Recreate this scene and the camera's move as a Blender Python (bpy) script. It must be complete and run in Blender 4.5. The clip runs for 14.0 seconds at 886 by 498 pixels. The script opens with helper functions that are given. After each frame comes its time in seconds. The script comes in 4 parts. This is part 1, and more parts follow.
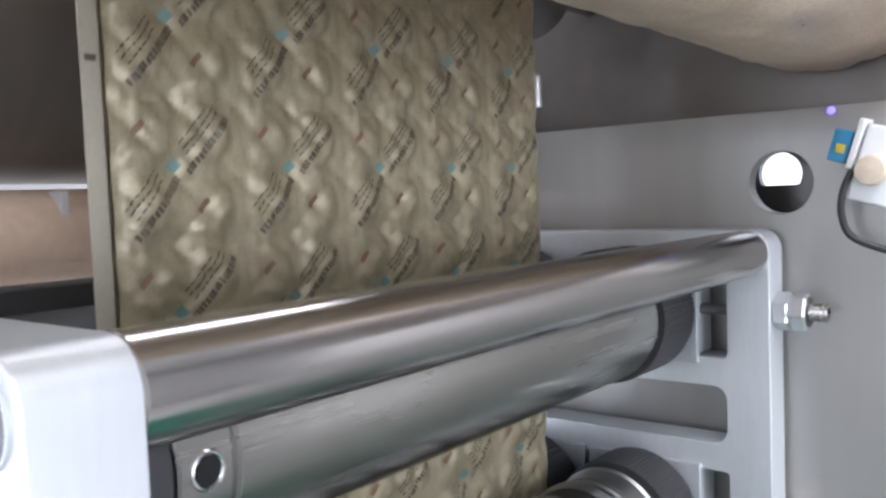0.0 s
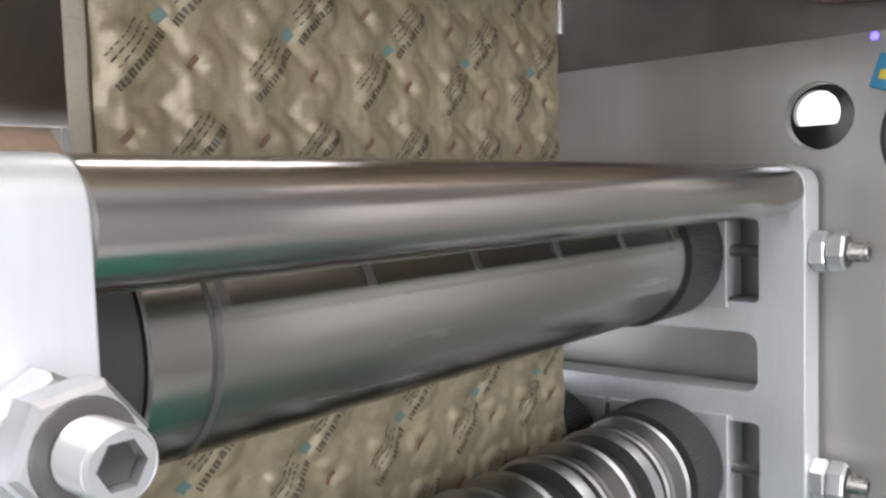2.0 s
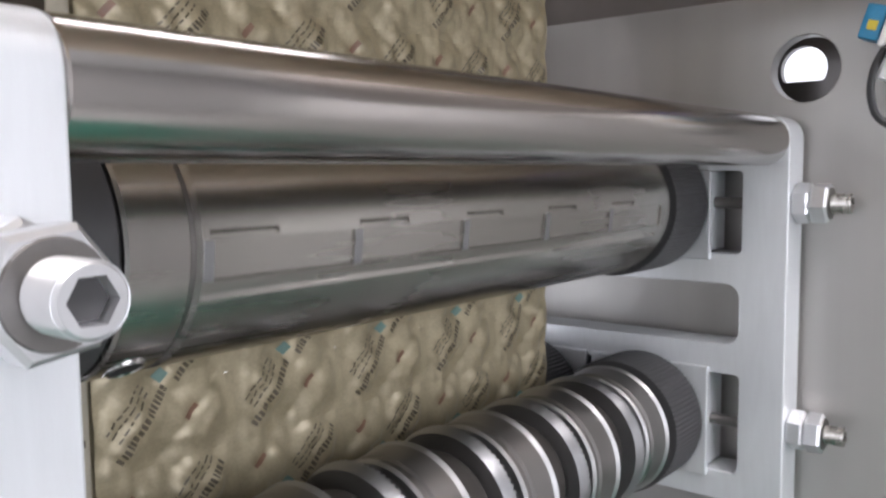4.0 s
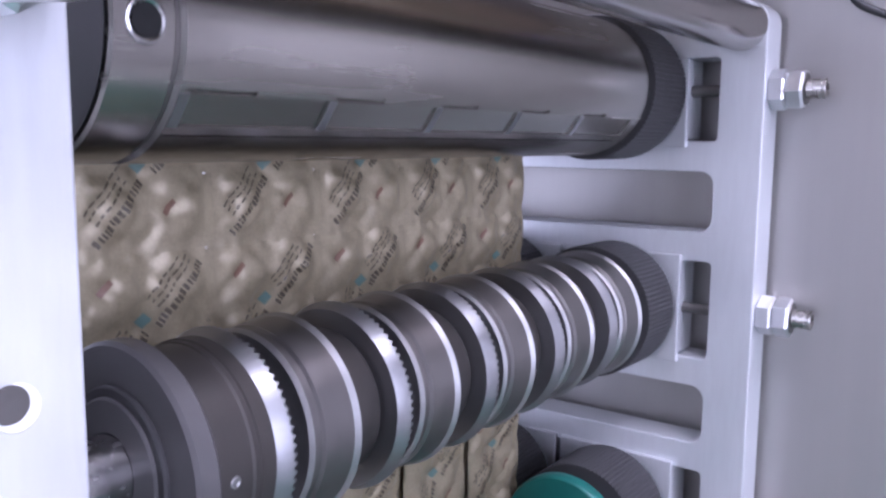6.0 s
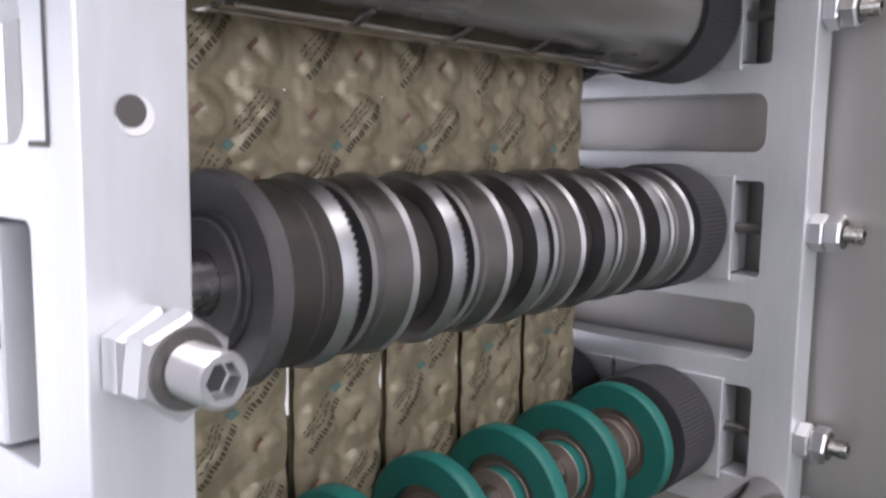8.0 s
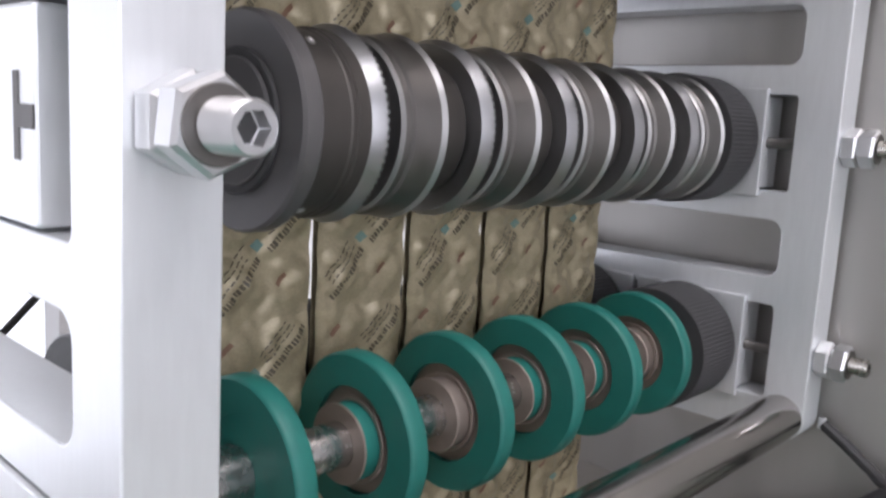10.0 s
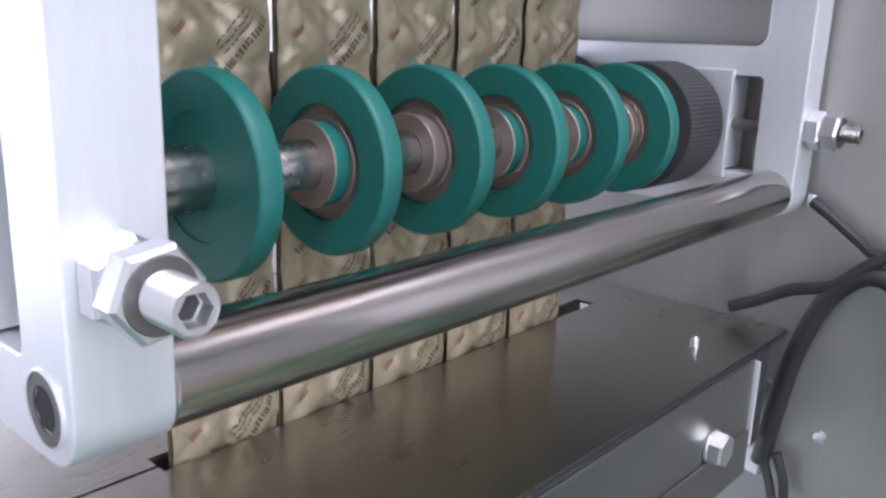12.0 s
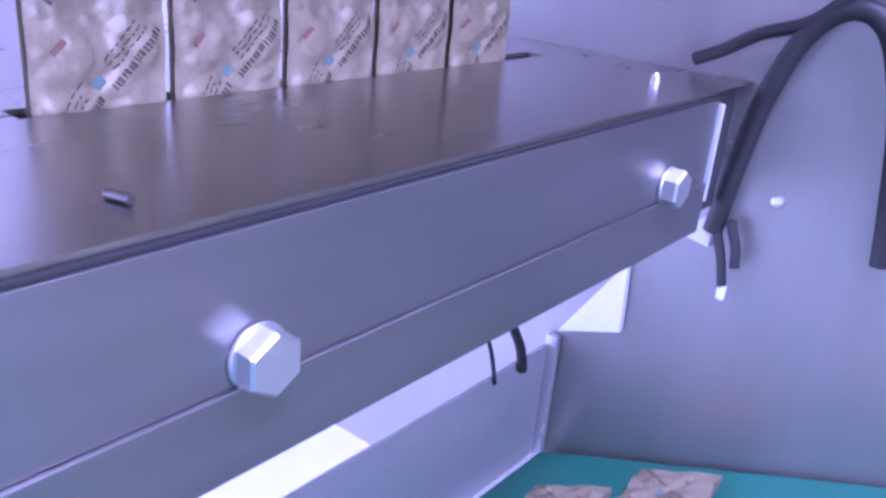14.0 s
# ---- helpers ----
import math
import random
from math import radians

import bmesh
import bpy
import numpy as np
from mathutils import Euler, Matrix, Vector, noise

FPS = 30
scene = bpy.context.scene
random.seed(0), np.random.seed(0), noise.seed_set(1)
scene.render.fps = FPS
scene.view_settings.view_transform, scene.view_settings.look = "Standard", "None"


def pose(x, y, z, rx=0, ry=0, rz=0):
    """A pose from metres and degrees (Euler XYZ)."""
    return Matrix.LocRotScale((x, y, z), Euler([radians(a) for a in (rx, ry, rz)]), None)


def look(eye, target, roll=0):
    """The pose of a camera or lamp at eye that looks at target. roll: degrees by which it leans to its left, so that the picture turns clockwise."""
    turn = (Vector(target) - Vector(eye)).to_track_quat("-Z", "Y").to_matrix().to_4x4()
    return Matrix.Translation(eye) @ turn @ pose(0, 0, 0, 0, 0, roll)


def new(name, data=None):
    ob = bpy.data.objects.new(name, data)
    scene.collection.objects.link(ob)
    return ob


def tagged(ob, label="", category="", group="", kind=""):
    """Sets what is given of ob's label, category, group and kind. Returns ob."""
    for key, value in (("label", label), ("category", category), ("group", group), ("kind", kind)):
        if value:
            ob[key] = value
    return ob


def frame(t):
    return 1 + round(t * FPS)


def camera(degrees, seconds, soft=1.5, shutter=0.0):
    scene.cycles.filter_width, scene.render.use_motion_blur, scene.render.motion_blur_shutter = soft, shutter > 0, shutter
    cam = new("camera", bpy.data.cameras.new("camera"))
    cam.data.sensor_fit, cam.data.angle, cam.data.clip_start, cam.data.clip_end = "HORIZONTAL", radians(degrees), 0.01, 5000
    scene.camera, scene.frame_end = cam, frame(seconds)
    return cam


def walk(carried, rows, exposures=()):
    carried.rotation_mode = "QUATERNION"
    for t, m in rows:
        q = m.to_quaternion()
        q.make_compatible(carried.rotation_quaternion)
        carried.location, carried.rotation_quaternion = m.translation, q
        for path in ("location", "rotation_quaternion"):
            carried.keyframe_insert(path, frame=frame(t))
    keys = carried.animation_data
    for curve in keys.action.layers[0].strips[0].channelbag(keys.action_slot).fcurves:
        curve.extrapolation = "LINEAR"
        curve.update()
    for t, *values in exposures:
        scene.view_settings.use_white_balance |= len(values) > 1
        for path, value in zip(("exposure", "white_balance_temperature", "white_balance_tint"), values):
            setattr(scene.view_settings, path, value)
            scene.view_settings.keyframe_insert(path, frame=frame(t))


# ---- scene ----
cam = camera(55.6, 14.0, soft=2.5, shutter=0.5)
PATH = [
    (0, (-0.0927, -0.1519, 0.3890), (1.4677, 1.0930, 0.2688), -2.24),
    (0.5, (-0.0859, -0.1646, 0.3858), (1.4578, 1.1032, 0.2940), -2.87),
    (1, (-0.0910, -0.1671, 0.3658), (1.4199, 1.1417, 0.2937), -2.12),
    (1.5, (-0.0843, -0.1373, 0.3575), (1.4359, 1.1576, 0.2396), -1.97),
    (2, (-0.0723, -0.1393, 0.3547), (1.4551, 1.1434, 0.2196), -1.76),
    (2.2, (-0.0713, -0.1253, 0.3517), (1.4921, 1.1154, 0.2176), -1.16),
    (4.3, (-0.0718, -0.1393, 0.3250), (1.4763, 1.1130, 0.1419), -0.53),
    (4.5, (-0.0728, -0.1353, 0.3160), (1.4873, 1.1020, 0.1319), -0.53),
    (5, (-0.0750, -0.1383, 0.3045), (1.4989, 1.0782, 0.0930), 0.03),
    (5.5, (-0.0749, -0.1384, 0.2987), (1.5118, 1.0536, 0.0543), 0.48),
    (6, (-0.0782, -0.1382, 0.2876), (1.5073, 1.0532, 0.0305), 0.51),
    (6.5, (-0.0875, -0.1549, 0.2875), (1.4600, 1.0840, 0.0175), -0.22),
    (7, (-0.1016, -0.1505, 0.2773), (1.4241, 1.1134, 0.0093), -0.03),
    (7.5, (-0.0956, -0.1554, 0.2624), (1.4119, 1.1329, 0.0059), -0.14),
    (7.7, (-0.0986, -0.1644, 0.2514), (1.3959, 1.1419, 0.0059), 0.16),
    (9.8, (-0.1052, -0.1672, 0.2016), (1.3346, 1.1870, -0.0986), 3.25),
    (10, (-0.1052, -0.1692, 0.1966), (1.3326, 1.1860, -0.1166), 3.15),
    (10.5, (-0.1093, -0.1735, 0.1771), (1.3294, 1.1703, -0.1728), 2.98),
    (11, (-0.1090, -0.1746, 0.1571), (1.3256, 1.1640, -0.2343), 2.41),
    (11.5, (-0.1037, -0.1727, 0.1318), (1.3344, 1.1398, -0.3252), 1.77),
    (12, (-0.0963, -0.1689, 0.1145), (1.3487, 1.1193, -0.3900), 2.00),
    (12.5, (-0.0866, -0.1673, 0.1115), (1.3807, 1.0862, -0.4151), 2.38),
    (13, (-0.0780, -0.1640, 0.0820), (1.4190, 1.0350, -0.4860), 3.20),
    (13.5, (-0.0620, -0.1630, 0.0310), (1.4350, 0.9950, -0.6150), 4.00),
    (14, (-0.0680, -0.1620, 0.0140), (1.4070, 0.9690, -0.7240), 5.30),
]
EXPOSURES = [
    (0.0, 0.13, 5900, 16), (1.0, 0.10, 6300, 16), (1.5, 0.02, 6400, 16), (2.0, 0.03, 6400, 16), (4.5, 0.0, 6200, 20), (5.0, 0.10, 5330, 40), (5.5, 0.08, 5220, 40), (6.0, 0.06, 5450, 36),
    (6.5, -0.13, 5800, 30), (7.0, -0.43, 6150, 24), (7.5, -0.43, 6250, 23), (10.0, -0.33, 6300, 20), (10.5, -0.28, 6150, 18), (11.0, -0.30, 6800, 14), (11.5, -0.16, 5650, 32), (12.0, 0.0, 5850, 24),
    (12.5, 0.27, 5800, 24), (13.0, 0.48, 5800, 32), (13.5, 0.52, 5300, 36), (13.7, 0.3, 5300, 36), (14.0, 0.42, 4620, 68),
]
walk(cam, [(t, look(eye, target, roll)) for t, eye, target, roll in PATH], EXPOSURES)

# ---------------------------------------------------------------- world and light
world = bpy.data.worlds.new("world")
scene.world = world
world.use_nodes = True
sky = world.node_tree.nodes.new("ShaderNodeTexSky")
sky.sky_type, sky.sun_disc = "NISHITA", False
sky.sun_elevation, sky.sun_rotation = radians(35), radians(200)
world.node_tree.links.new(sky.outputs[0], world.node_tree.nodes["Background"].inputs[0])
world.node_tree.nodes["Background"].inputs[1].default_value = 0.08


def area_lamp(name, eye, target, sx, sy, watts, colour):
    lamp = bpy.data.lights.new(name, "AREA")
    lamp.shape, lamp.size, lamp.size_y, lamp.energy, lamp.color = "RECTANGLE", sx, sy, watts, colour
    ob = new(name, lamp)
    ob.matrix_world = look(eye, target)
    return ob


# daylight of the two windows, set in their openings, and the ceiling panel
area_lamp("window_light_south", (-0.6, -2.45, 0.55), (-0.6, 0, 0.55), 1.7, 1.8, 31, (0.95, 0.98, 1.0))
area_lamp("window_light_west", (-1.95, 1.1, 0.0), (0, 1.1, 0.0), 1.7, 1.8, 13, (0.93, 0.97, 1.0))
area_lamp("window_light_north", (-0.55, 2.05, 0.0), (-0.55, 0, 0.0), 2.6, 1.6, 26, (0.93, 0.97, 1.0))
area_lamp("ceiling_light_lamp", (-0.2, -0.85, 1.83), (-0.2, -0.85, 0), 1.5, 0.5, 46, (1.0, 0.99, 0.97))
area_lamp("ceiling_light_lamp", (1.33, 0.67, 1.83), (1.33, 0.67, 0), 1.2, 0.6, 26, (1.0, 0.99, 0.97))


# ---------------------------------------------------------------- materials
def material(name, colour, rough=0.5, metal=0.0, vary=0.12, scale=60.0, bump=0.0, bump_scale=300.0, stretch=(1, 1, 1), rough_vary=0.1, coat=0.0):
    m = bpy.data.materials.new(name)
    m.use_nodes = True
    nodes, links = m.node_tree.nodes, m.node_tree.links
    b = nodes["Principled BSDF"]
    b.inputs["Metallic"].default_value = metal
    b.inputs["Coat Weight"].default_value = coat
    tc = nodes.new("ShaderNodeTexCoord")
    mp = nodes.new("ShaderNodeMapping")
    mp.inputs["Scale"].default_value = stretch
    links.new(tc.outputs["Object"], mp.inputs[0])
    big, fine = nodes.new("ShaderNodeTexNoise"), nodes.new("ShaderNodeTexNoise")
    big.inputs["Scale"].default_value, fine.inputs["Scale"].default_value = scale * 0.25, scale * 4
    big.inputs["Detail"].default_value, fine.inputs["Detail"].default_value = 3, 4
    links.new(tc.outputs["Object"], big.inputs[0])
    links.new(mp.outputs[0], fine.inputs[0])
    mix = nodes.new("ShaderNodeMath")
    mix.operation = "ADD"
    links.new(big.outputs[0], mix.inputs[0])
    links.new(fine.outputs[0], mix.inputs[1])
    ramp = nodes.new("ShaderNodeMapRange")
    ramp.inputs[1].default_value, ramp.inputs[2].default_value = 0.6, 1.4
    ramp.inputs[3].default_value, ramp.inputs[4].default_value = 1 - vary, 1 + vary
    links.new(mix.outputs[0], ramp.inputs[0])
    col = nodes.new("ShaderNodeVectorMath")
    col.operation = "MULTIPLY"
    col.inputs[0].default_value = colour
    links.new(ramp.outputs[0], col.inputs[1])
    links.new(col.outputs[0], b.inputs["Base Color"])
    rr = nodes.new("ShaderNodeMapRange")
    rr.inputs[1].default_value, rr.inputs[2].default_value = 0.6, 1.4
    rr.inputs[3].default_value, rr.inputs[4].default_value = max(0.03, rough - rough_vary), min(1, rough + rough_vary)
    links.new(mix.outputs[0], rr.inputs[0])
    links.new(rr.outputs[0], b.inputs["Roughness"])
    if bump:
        bn, bt = nodes.new("ShaderNodeBump"), nodes.new("ShaderNodeTexNoise")
        bt.inputs["Scale"].default_value = bump_scale
        bn.inputs["Strength"].default_value, bn.inputs["Distance"].default_value = bump, 0.0004
        links.new(mp.outputs[0], bt.inputs[0])
        links.new(bt.outputs[0], bn.inputs["Height"])
        links.new(bn.outputs[0], b.inputs["Normal"])
    return m


ALU = material("milled_aluminium", (0.700, 0.718, 0.732), 0.42, 0.55, 0.055, 90, 0.08, 900, (1, 1, 0.15))
PANEL = material("brushed_stainless_panel", (0.400, 0.388, 0.368), 0.42, 0.62, 0.09, 14, 0.05, 500, (1, 1, 0.04), 0.10)
FLANGE = material("stainless_flange", (0.265, 0.26, 0.256), 0.38, 0.9, 0.09, 14, 0.05, 500, (0.04, 1, 1), 0.06)
TABLE = material("satin_stainless_table", (0.40, 0.375, 0.345), 0.28, 1.0, 0.05, 20, 0.006, 700, (0.3, 1, 1), 0.012)
STEEL = material("ground_steel", (0.36, 0.345, 0.32), 0.25, 1.0, 0.10, 45, 0.025, 900, (0.012, 1, 1), 0.05)
CHROME = material("polished_tie_bar_steel", (0.46, 0.435, 0.415), 0.19, 1.0, 0.06, 40, 0.03, 700, (0.03, 1, 1), 0.05)
BRIGHT = material("bright_ground_edge", (0.31, 0.31, 0.315), 0.40, 1.0, 0.06, 80, 0.05, 900)
SLEEVE = material("blackened_sleeve_steel", (0.085, 0.078, 0.072), 0.50, 0.8, 0.15, 60, 0.08, 600, (1, 0.3, 0.3))
EDGE = material("dull_ground_edge", (0.34, 0.335, 0.33), 0.45, 1.0, 0.10, 120, 0.08, 900)
KNIFE = material("ground_knife_steel", (0.21, 0.20, 0.192), 0.40, 1.0, 0.08, 60, 0.06, 800, (1, 0.3, 0.3))
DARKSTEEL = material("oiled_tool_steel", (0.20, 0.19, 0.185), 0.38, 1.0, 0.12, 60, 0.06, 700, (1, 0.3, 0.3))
ZINC = material("zinc_plated_steel", (0.68, 0.685, 0.695), 0.34, 0.92, 0.04, 60, 0.0, 900, (1, 1, 1), 0.03)
RODST = material("dull_threaded_steel", (0.20, 0.19, 0.18), 0.45, 1.0, 0.1, 200)
NYLON = material("black_nylon", (0.042, 0.041, 0.042), 0.52, 0.0, 0.15, 120, 0.1, 600)
GREEN = material("green_polyurethane", (0.006, 0.125, 0.102), 0.52, 0.0, 0.12, 60, 0.08, 500)
RUBBER = material("black_rubber_cable", (0.022, 0.022, 0.023), 0.55, 0.0, 0.2, 150, 0.1, 700)
GREYBLK = material("grey_bearing_housing", (0.125, 0.12, 0.12), 0.45, 0.5, 0.08, 60, 0.05, 500)
FOIL = material("printed_gold_beige_foil", (0.318, 0.272, 0.175), 0.38, 0.28, 0.20, 200, 0.22, 420, (1, 1, 1), 0.10)
MARGIN = material("plain_film_margin", (0.40, 0.365, 0.285), 0.45, 0.1, 0.12, 120, 0.2, 200)
FOILIN = material("plain_beige_foil", (0.60, 0.465, 0.345), 0.36, 0.15, 0.34, 110, 0.6, 90)
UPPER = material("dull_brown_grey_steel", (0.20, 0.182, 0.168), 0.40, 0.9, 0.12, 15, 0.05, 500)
CHUTE = material("light_grey_sheet_metal", (0.50, 0.495, 0.50), 0.42, 0.35, 0.06, 20)
INK = material("dark_print_ink", (0.085, 0.068, 0.042), 0.45, 0.0, 0.15, 300)
TEAL = material("teal_print_ink", (0.12, 0.20, 0.175), 0.45, 0.0, 0.15, 300)
RED = material("dark_red_print_ink", (0.19, 0.105, 0.065), 0.45, 0.0, 0.15, 300)
WHITE = material("white_painted_metal", (0.80, 0.80, 0.80), 0.4, 0.0, 0.04, 30)
WALLP = material("grey_wall_paint", (0.45, 0.445, 0.44), 0.8, 0.0, 0.06, 2)
CEILP = material("white_ceiling_paint", (0.60, 0.60, 0.60), 0.85, 0.0, 0.05, 2)
FLOORP = material("pale_epoxy_floor", (0.55, 0.55, 0.54), 0.5, 0.0, 0.10, 3)
BELT = material("green_conveyor_belt", (0.02, 0.17, 0.12), 0.55, 0.0, 0.12, 80, 0.15, 500)
CARD = material("brown_film_reel", (0.17, 0.145, 0.12), 0.45, 0.0, 0.15, 25, 0.1, 40, (1, 0.1, 0.1))
TAN = material("tan_cardboard_core", (0.72, 0.54, 0.40), 0.6, 0.0, 0.12, 30)
HUBST = material("brownish_hub_steel", (0.27, 0.225, 0.195), 0.45, 0.6, 0.12, 80, 0.06, 600)
PADST = material("flat_milled_steel", (0.52, 0.51, 0.50), 0.24, 1.0, 0.06, 80)
# pale colour that paints the highlight on the tapped hole's rim
RIM_GLINT = material("painted_rim_highlight", (0.88, 0.88, 0.89), 0.45, 0.2, 0.05, 200)
# near-black that paints the shade inside holes and between knife rings
RECESS_SHADE = material("painted_recess_shade", (0.010, 0.010, 0.010), 0.8)
PEN = material("black_marker_line", (0.10, 0.095, 0.09), 0.6, 0.0, 0.2, 200)
BLUEP = material("blue_plastic", (0.03, 0.25, 0.45), 0.4)
YELP = material("yellow_plastic", (0.65, 0.50, 0.05), 0.4)
BEIGEP = material("beige_plastic_knob", (0.62, 0.52, 0.40), 0.45)


def glow(name, colour, power):
    m = bpy.data.materials.new(name)
    m.use_nodes = True
    b = m.node_tree.nodes["Principled BSDF"]
    b.inputs["Base Color"].default_value = (*colour, 1)
    b.inputs["Emission Color"].default_value, b.inputs["Emission Strength"].default_value = (*colour, 1), power
    return m


# even glow outside the windows and on the added sheet behind the side panel
BACKGLOW = glow("daylight_and_added_glow", (0.93, 0.97, 1.0), 1.0)
LED = glow("blue_led", (0.15, 0.12, 1.0), 3.0)
TUBE = glow("ceiling_light_diffuser", (1.0, 0.97, 0.93), 2.0)


# ---------------------------------------------------------------- mesh helpers
def link_mesh(name, bm, mat, smooth=True, angle=35):
    bmesh.ops.recalc_face_normals(bm, faces=bm.faces[:])
    me = bpy.data.meshes.new(name)
    lim = radians(angle)
    for f in bm.faces:
        f.smooth = smooth
    for e in bm.edges:
        e.smooth = smooth and len(e.link_faces) == 2 and e.calc_face_angle(0) < lim
        if e.smooth and e.calc_face_angle(0) > 0.17:
            a, b = sorted(f.calc_area() for f in e.link_faces)
            e.smooth = b < 14 * a
    bm.to_mesh(me)
    bm.free()
    me.materials.append(mat)
    return new(name, me)


def part(name, bm, mat, parent, label="", angle=35):
    ob = link_mesh(name, bm, mat, True, angle)
    ob.parent = parent
    if label:
        tagged(ob, label)
    return ob


def thing(name, label, category, group="", kind="", at=(0, 0, 0)):
    ob = new(name)
    ob.location = at
    ob.empty_display_size = 0.01
    return tagged(ob, label, category, group, kind)


def box(x0, x1, y0, y1, z0, z1, bevel=0.0008, bm=None, seg=2):
    own = bm is None
    bm = bmesh.new() if own else bm
    vs = [bm.verts.new((x, y, z)) for x in (x0, x1) for y in (y0, y1) for z in (z0, z1)]
    fs = [bm.faces.new([vs[i] for i in q]) for q in ((0, 1, 3, 2), (4, 6, 7, 5), (0, 4, 5, 1), (2, 3, 7, 6), (0, 2, 6, 4), (1, 5, 7, 3))]
    if bevel:
        es = {e for f in fs for e in f.edges}
        bmesh.ops.bevel(bm, geom=list(es), offset=bevel, segments=seg, affect="EDGES", profile=0.5)
    return bm


def lathe(profile, n=72, axis="X", bm=None, centre=(0, 0, 0)):
    """A closed solid of revolution from (along, radius) pairs."""
    bm = bm or bmesh.new()
    c = Vector(centre)
    turn = {"X": lambda a, r, th: (a, r * math.cos(th), r * math.sin(th)),
            "Y": lambda a, r, th: (r * math.cos(th), a, r * math.sin(th)),
            "Z": lambda a, r, th: (r * math.cos(th), r * math.sin(th), a)}[axis]
    rings = []
    for a, r in profile:
        if r < 1e-6:
            rings.append([bm.verts.new(c + Vector(turn(a, 0, 0)))] * n)
        else:
            rings.append([bm.verts.new(c + Vector(turn(a, r, 2 * math.pi * k / n))) for k in range(n)])
    for p, q in zip(rings, rings[1:]):
        for k in range(n):
            vs = [p[k], p[(k + 1) % n], q[(k + 1) % n], q[k]]
            vs = [v for i, v in enumerate(vs) if v not in vs[:i]]
            if len(vs) > 2:
                bm.faces.new(vs)
    return bm


def ring(x0, x1, r0, r1, c=0.0006, n=72, bm=None, axis="X", centre=(0, 0, 0)):
    """A tube from x0 to x1, bore r0, outside r1, with chamfered edges."""
    p = [(x0, r0), (x0, r1 - c), (x0 + c, r1), (x1 - c, r1), (x1, r1 - c), (x1, r0), (x0, r0)]
    if r0 == 0:
        p = p[:-1]
    return lathe(p, n, axis, bm, centre)


def sweep(points, radius, n=10, bm=None):
    """A round tube along a smooth run of points."""
    bm = bm or bmesh.new()
    pts = [Vector(p) for p in points]
    fine = []
    for i in range(len(pts) - 1):
        p0, p1, p2, p3 = pts[max(i - 1, 0)], pts[i], pts[i + 1], pts[min(i + 2, len(pts) - 1)]
        for k in range(8):
            t = k / 8
            fine.append(0.5 * (2 * p1 + (p2 - p0) * t + (2 * p0 - 5 * p1 + 4 * p2 - p3) * t * t + (3 * p1 - p0 - 3 * p2 + p3) * t ** 3))
    fine.append(pts[-1])
    rings, side = [], Vector((1, 0, 0))
    for i, p in enumerate(fine):
        d = (fine[min(i + 1, len(fine) - 1)] - fine[max(i - 1, 0)]).normalized()
        u = d.cross(side).normalized()
        w = d.cross(u).normalized()
        rings.append([bm.verts.new(p + radius * (math.cos(2 * math.pi * k / n) * u + math.sin(2 * math.pi * k / n) * w)) for k in range(n)])
    for a, b in zip(rings, rings[1:]):
        for k in range(n):
            bm.faces.new([a[k], a[(k + 1) % n], b[(k + 1) % n], b[k]])
    bm.faces.new(rings[0])
    bm.faces.new(rings[-1])
    return bm


def rounded(y0, y1, z0, z1, r, n=6):
    """Corner points of a rounded rectangle in y, z. r: one radius, or four (from low y low z, counter-clockwise)."""
    rs = r if isinstance(r, tuple) else (r,) * 4
    out = []
    for (cy, cz, s), q in zip(((y0, z0, 180), (y1, z0, 270), (y1, z1, 0), (y0, z1, 90)), rs):
        oy, oz = cy + (q if cy == y0 else -q), cz + (q if cz == z0 else -q)
        for k in range(n + 1):
            a = radians(s + 90 * k / n)
            out.append((oy + q * math.cos(a), oz + q * math.sin(a)))
    return out


def holed_plate(x0, x1, outer, holes, bevel=0.0007):
    """A plate in the y, z plane from x0 to x1 with through openings and broken edges."""
    bm = bmesh.new()
    loops = []
    for loop in [outer] + holes:
        vs = [bm.verts.new((x0, y, z)) for y, z in loop]
        loops += [bm.edges.new((vs[i], vs[(i + 1) % len(vs)])) for i in range(len(vs))]
    bmesh.ops.triangle_fill(bm, use_beauty=True, use_dissolve=False, edges=loops)
    faces = bm.faces[:]
    back = bmesh.ops.extrude_face_region(bm, geom=faces)
    bmesh.ops.translate(bm, verts=[v for v in back["geom"] if isinstance(v, bmesh.types.BMVert)], vec=(x1 - x0, 0, 0))
    bmesh.ops.recalc_face_normals(bm, faces=bm.faces[:])
    rim = [e for e in bm.edges if len(e.link_faces) == 2 and e.calc_face_angle(0) > radians(60) and abs(e.verts[0].co.x - e.verts[1].co.x) < 1e-6]
    if bevel:
        bmesh.ops.bevel(bm, geom=rim, offset=bevel, segments=2, affect="EDGES", profile=0.5)
    return bm


def hexagon(y0, y1, flats, bore, bm=None, c=0.0012, centre=(0, 0, 0)):
    """A hex nut with its axis along y, its corners turned off."""
    bm = bm or bmesh.new()
    R, cx = flats / math.sqrt(3), Vector(centre)
    rows = [(y0, 0.90), (y0 - (y0 - y1) * 0.14, 1.0), (y1 + (y0 - y1) * 0.14, 1.0), (y1, 0.90)]
    rings = [[bm.verts.new(cx + Vector((R * s * math.cos(radians(60 * k + 30)), y, R * s * math.sin(radians(60 * k + 30))))) for k in range(6)] for y, s in rows]
    for a, b in zip(rings, rings[1:]):
        for k in range(6):
            bm.faces.new([a[k], a[(k + 1) % 6], b[(k + 1) % 6], b[k]])
    bm.faces.new(rings[0])
    bm.faces.new(rings[-1])
    return bm


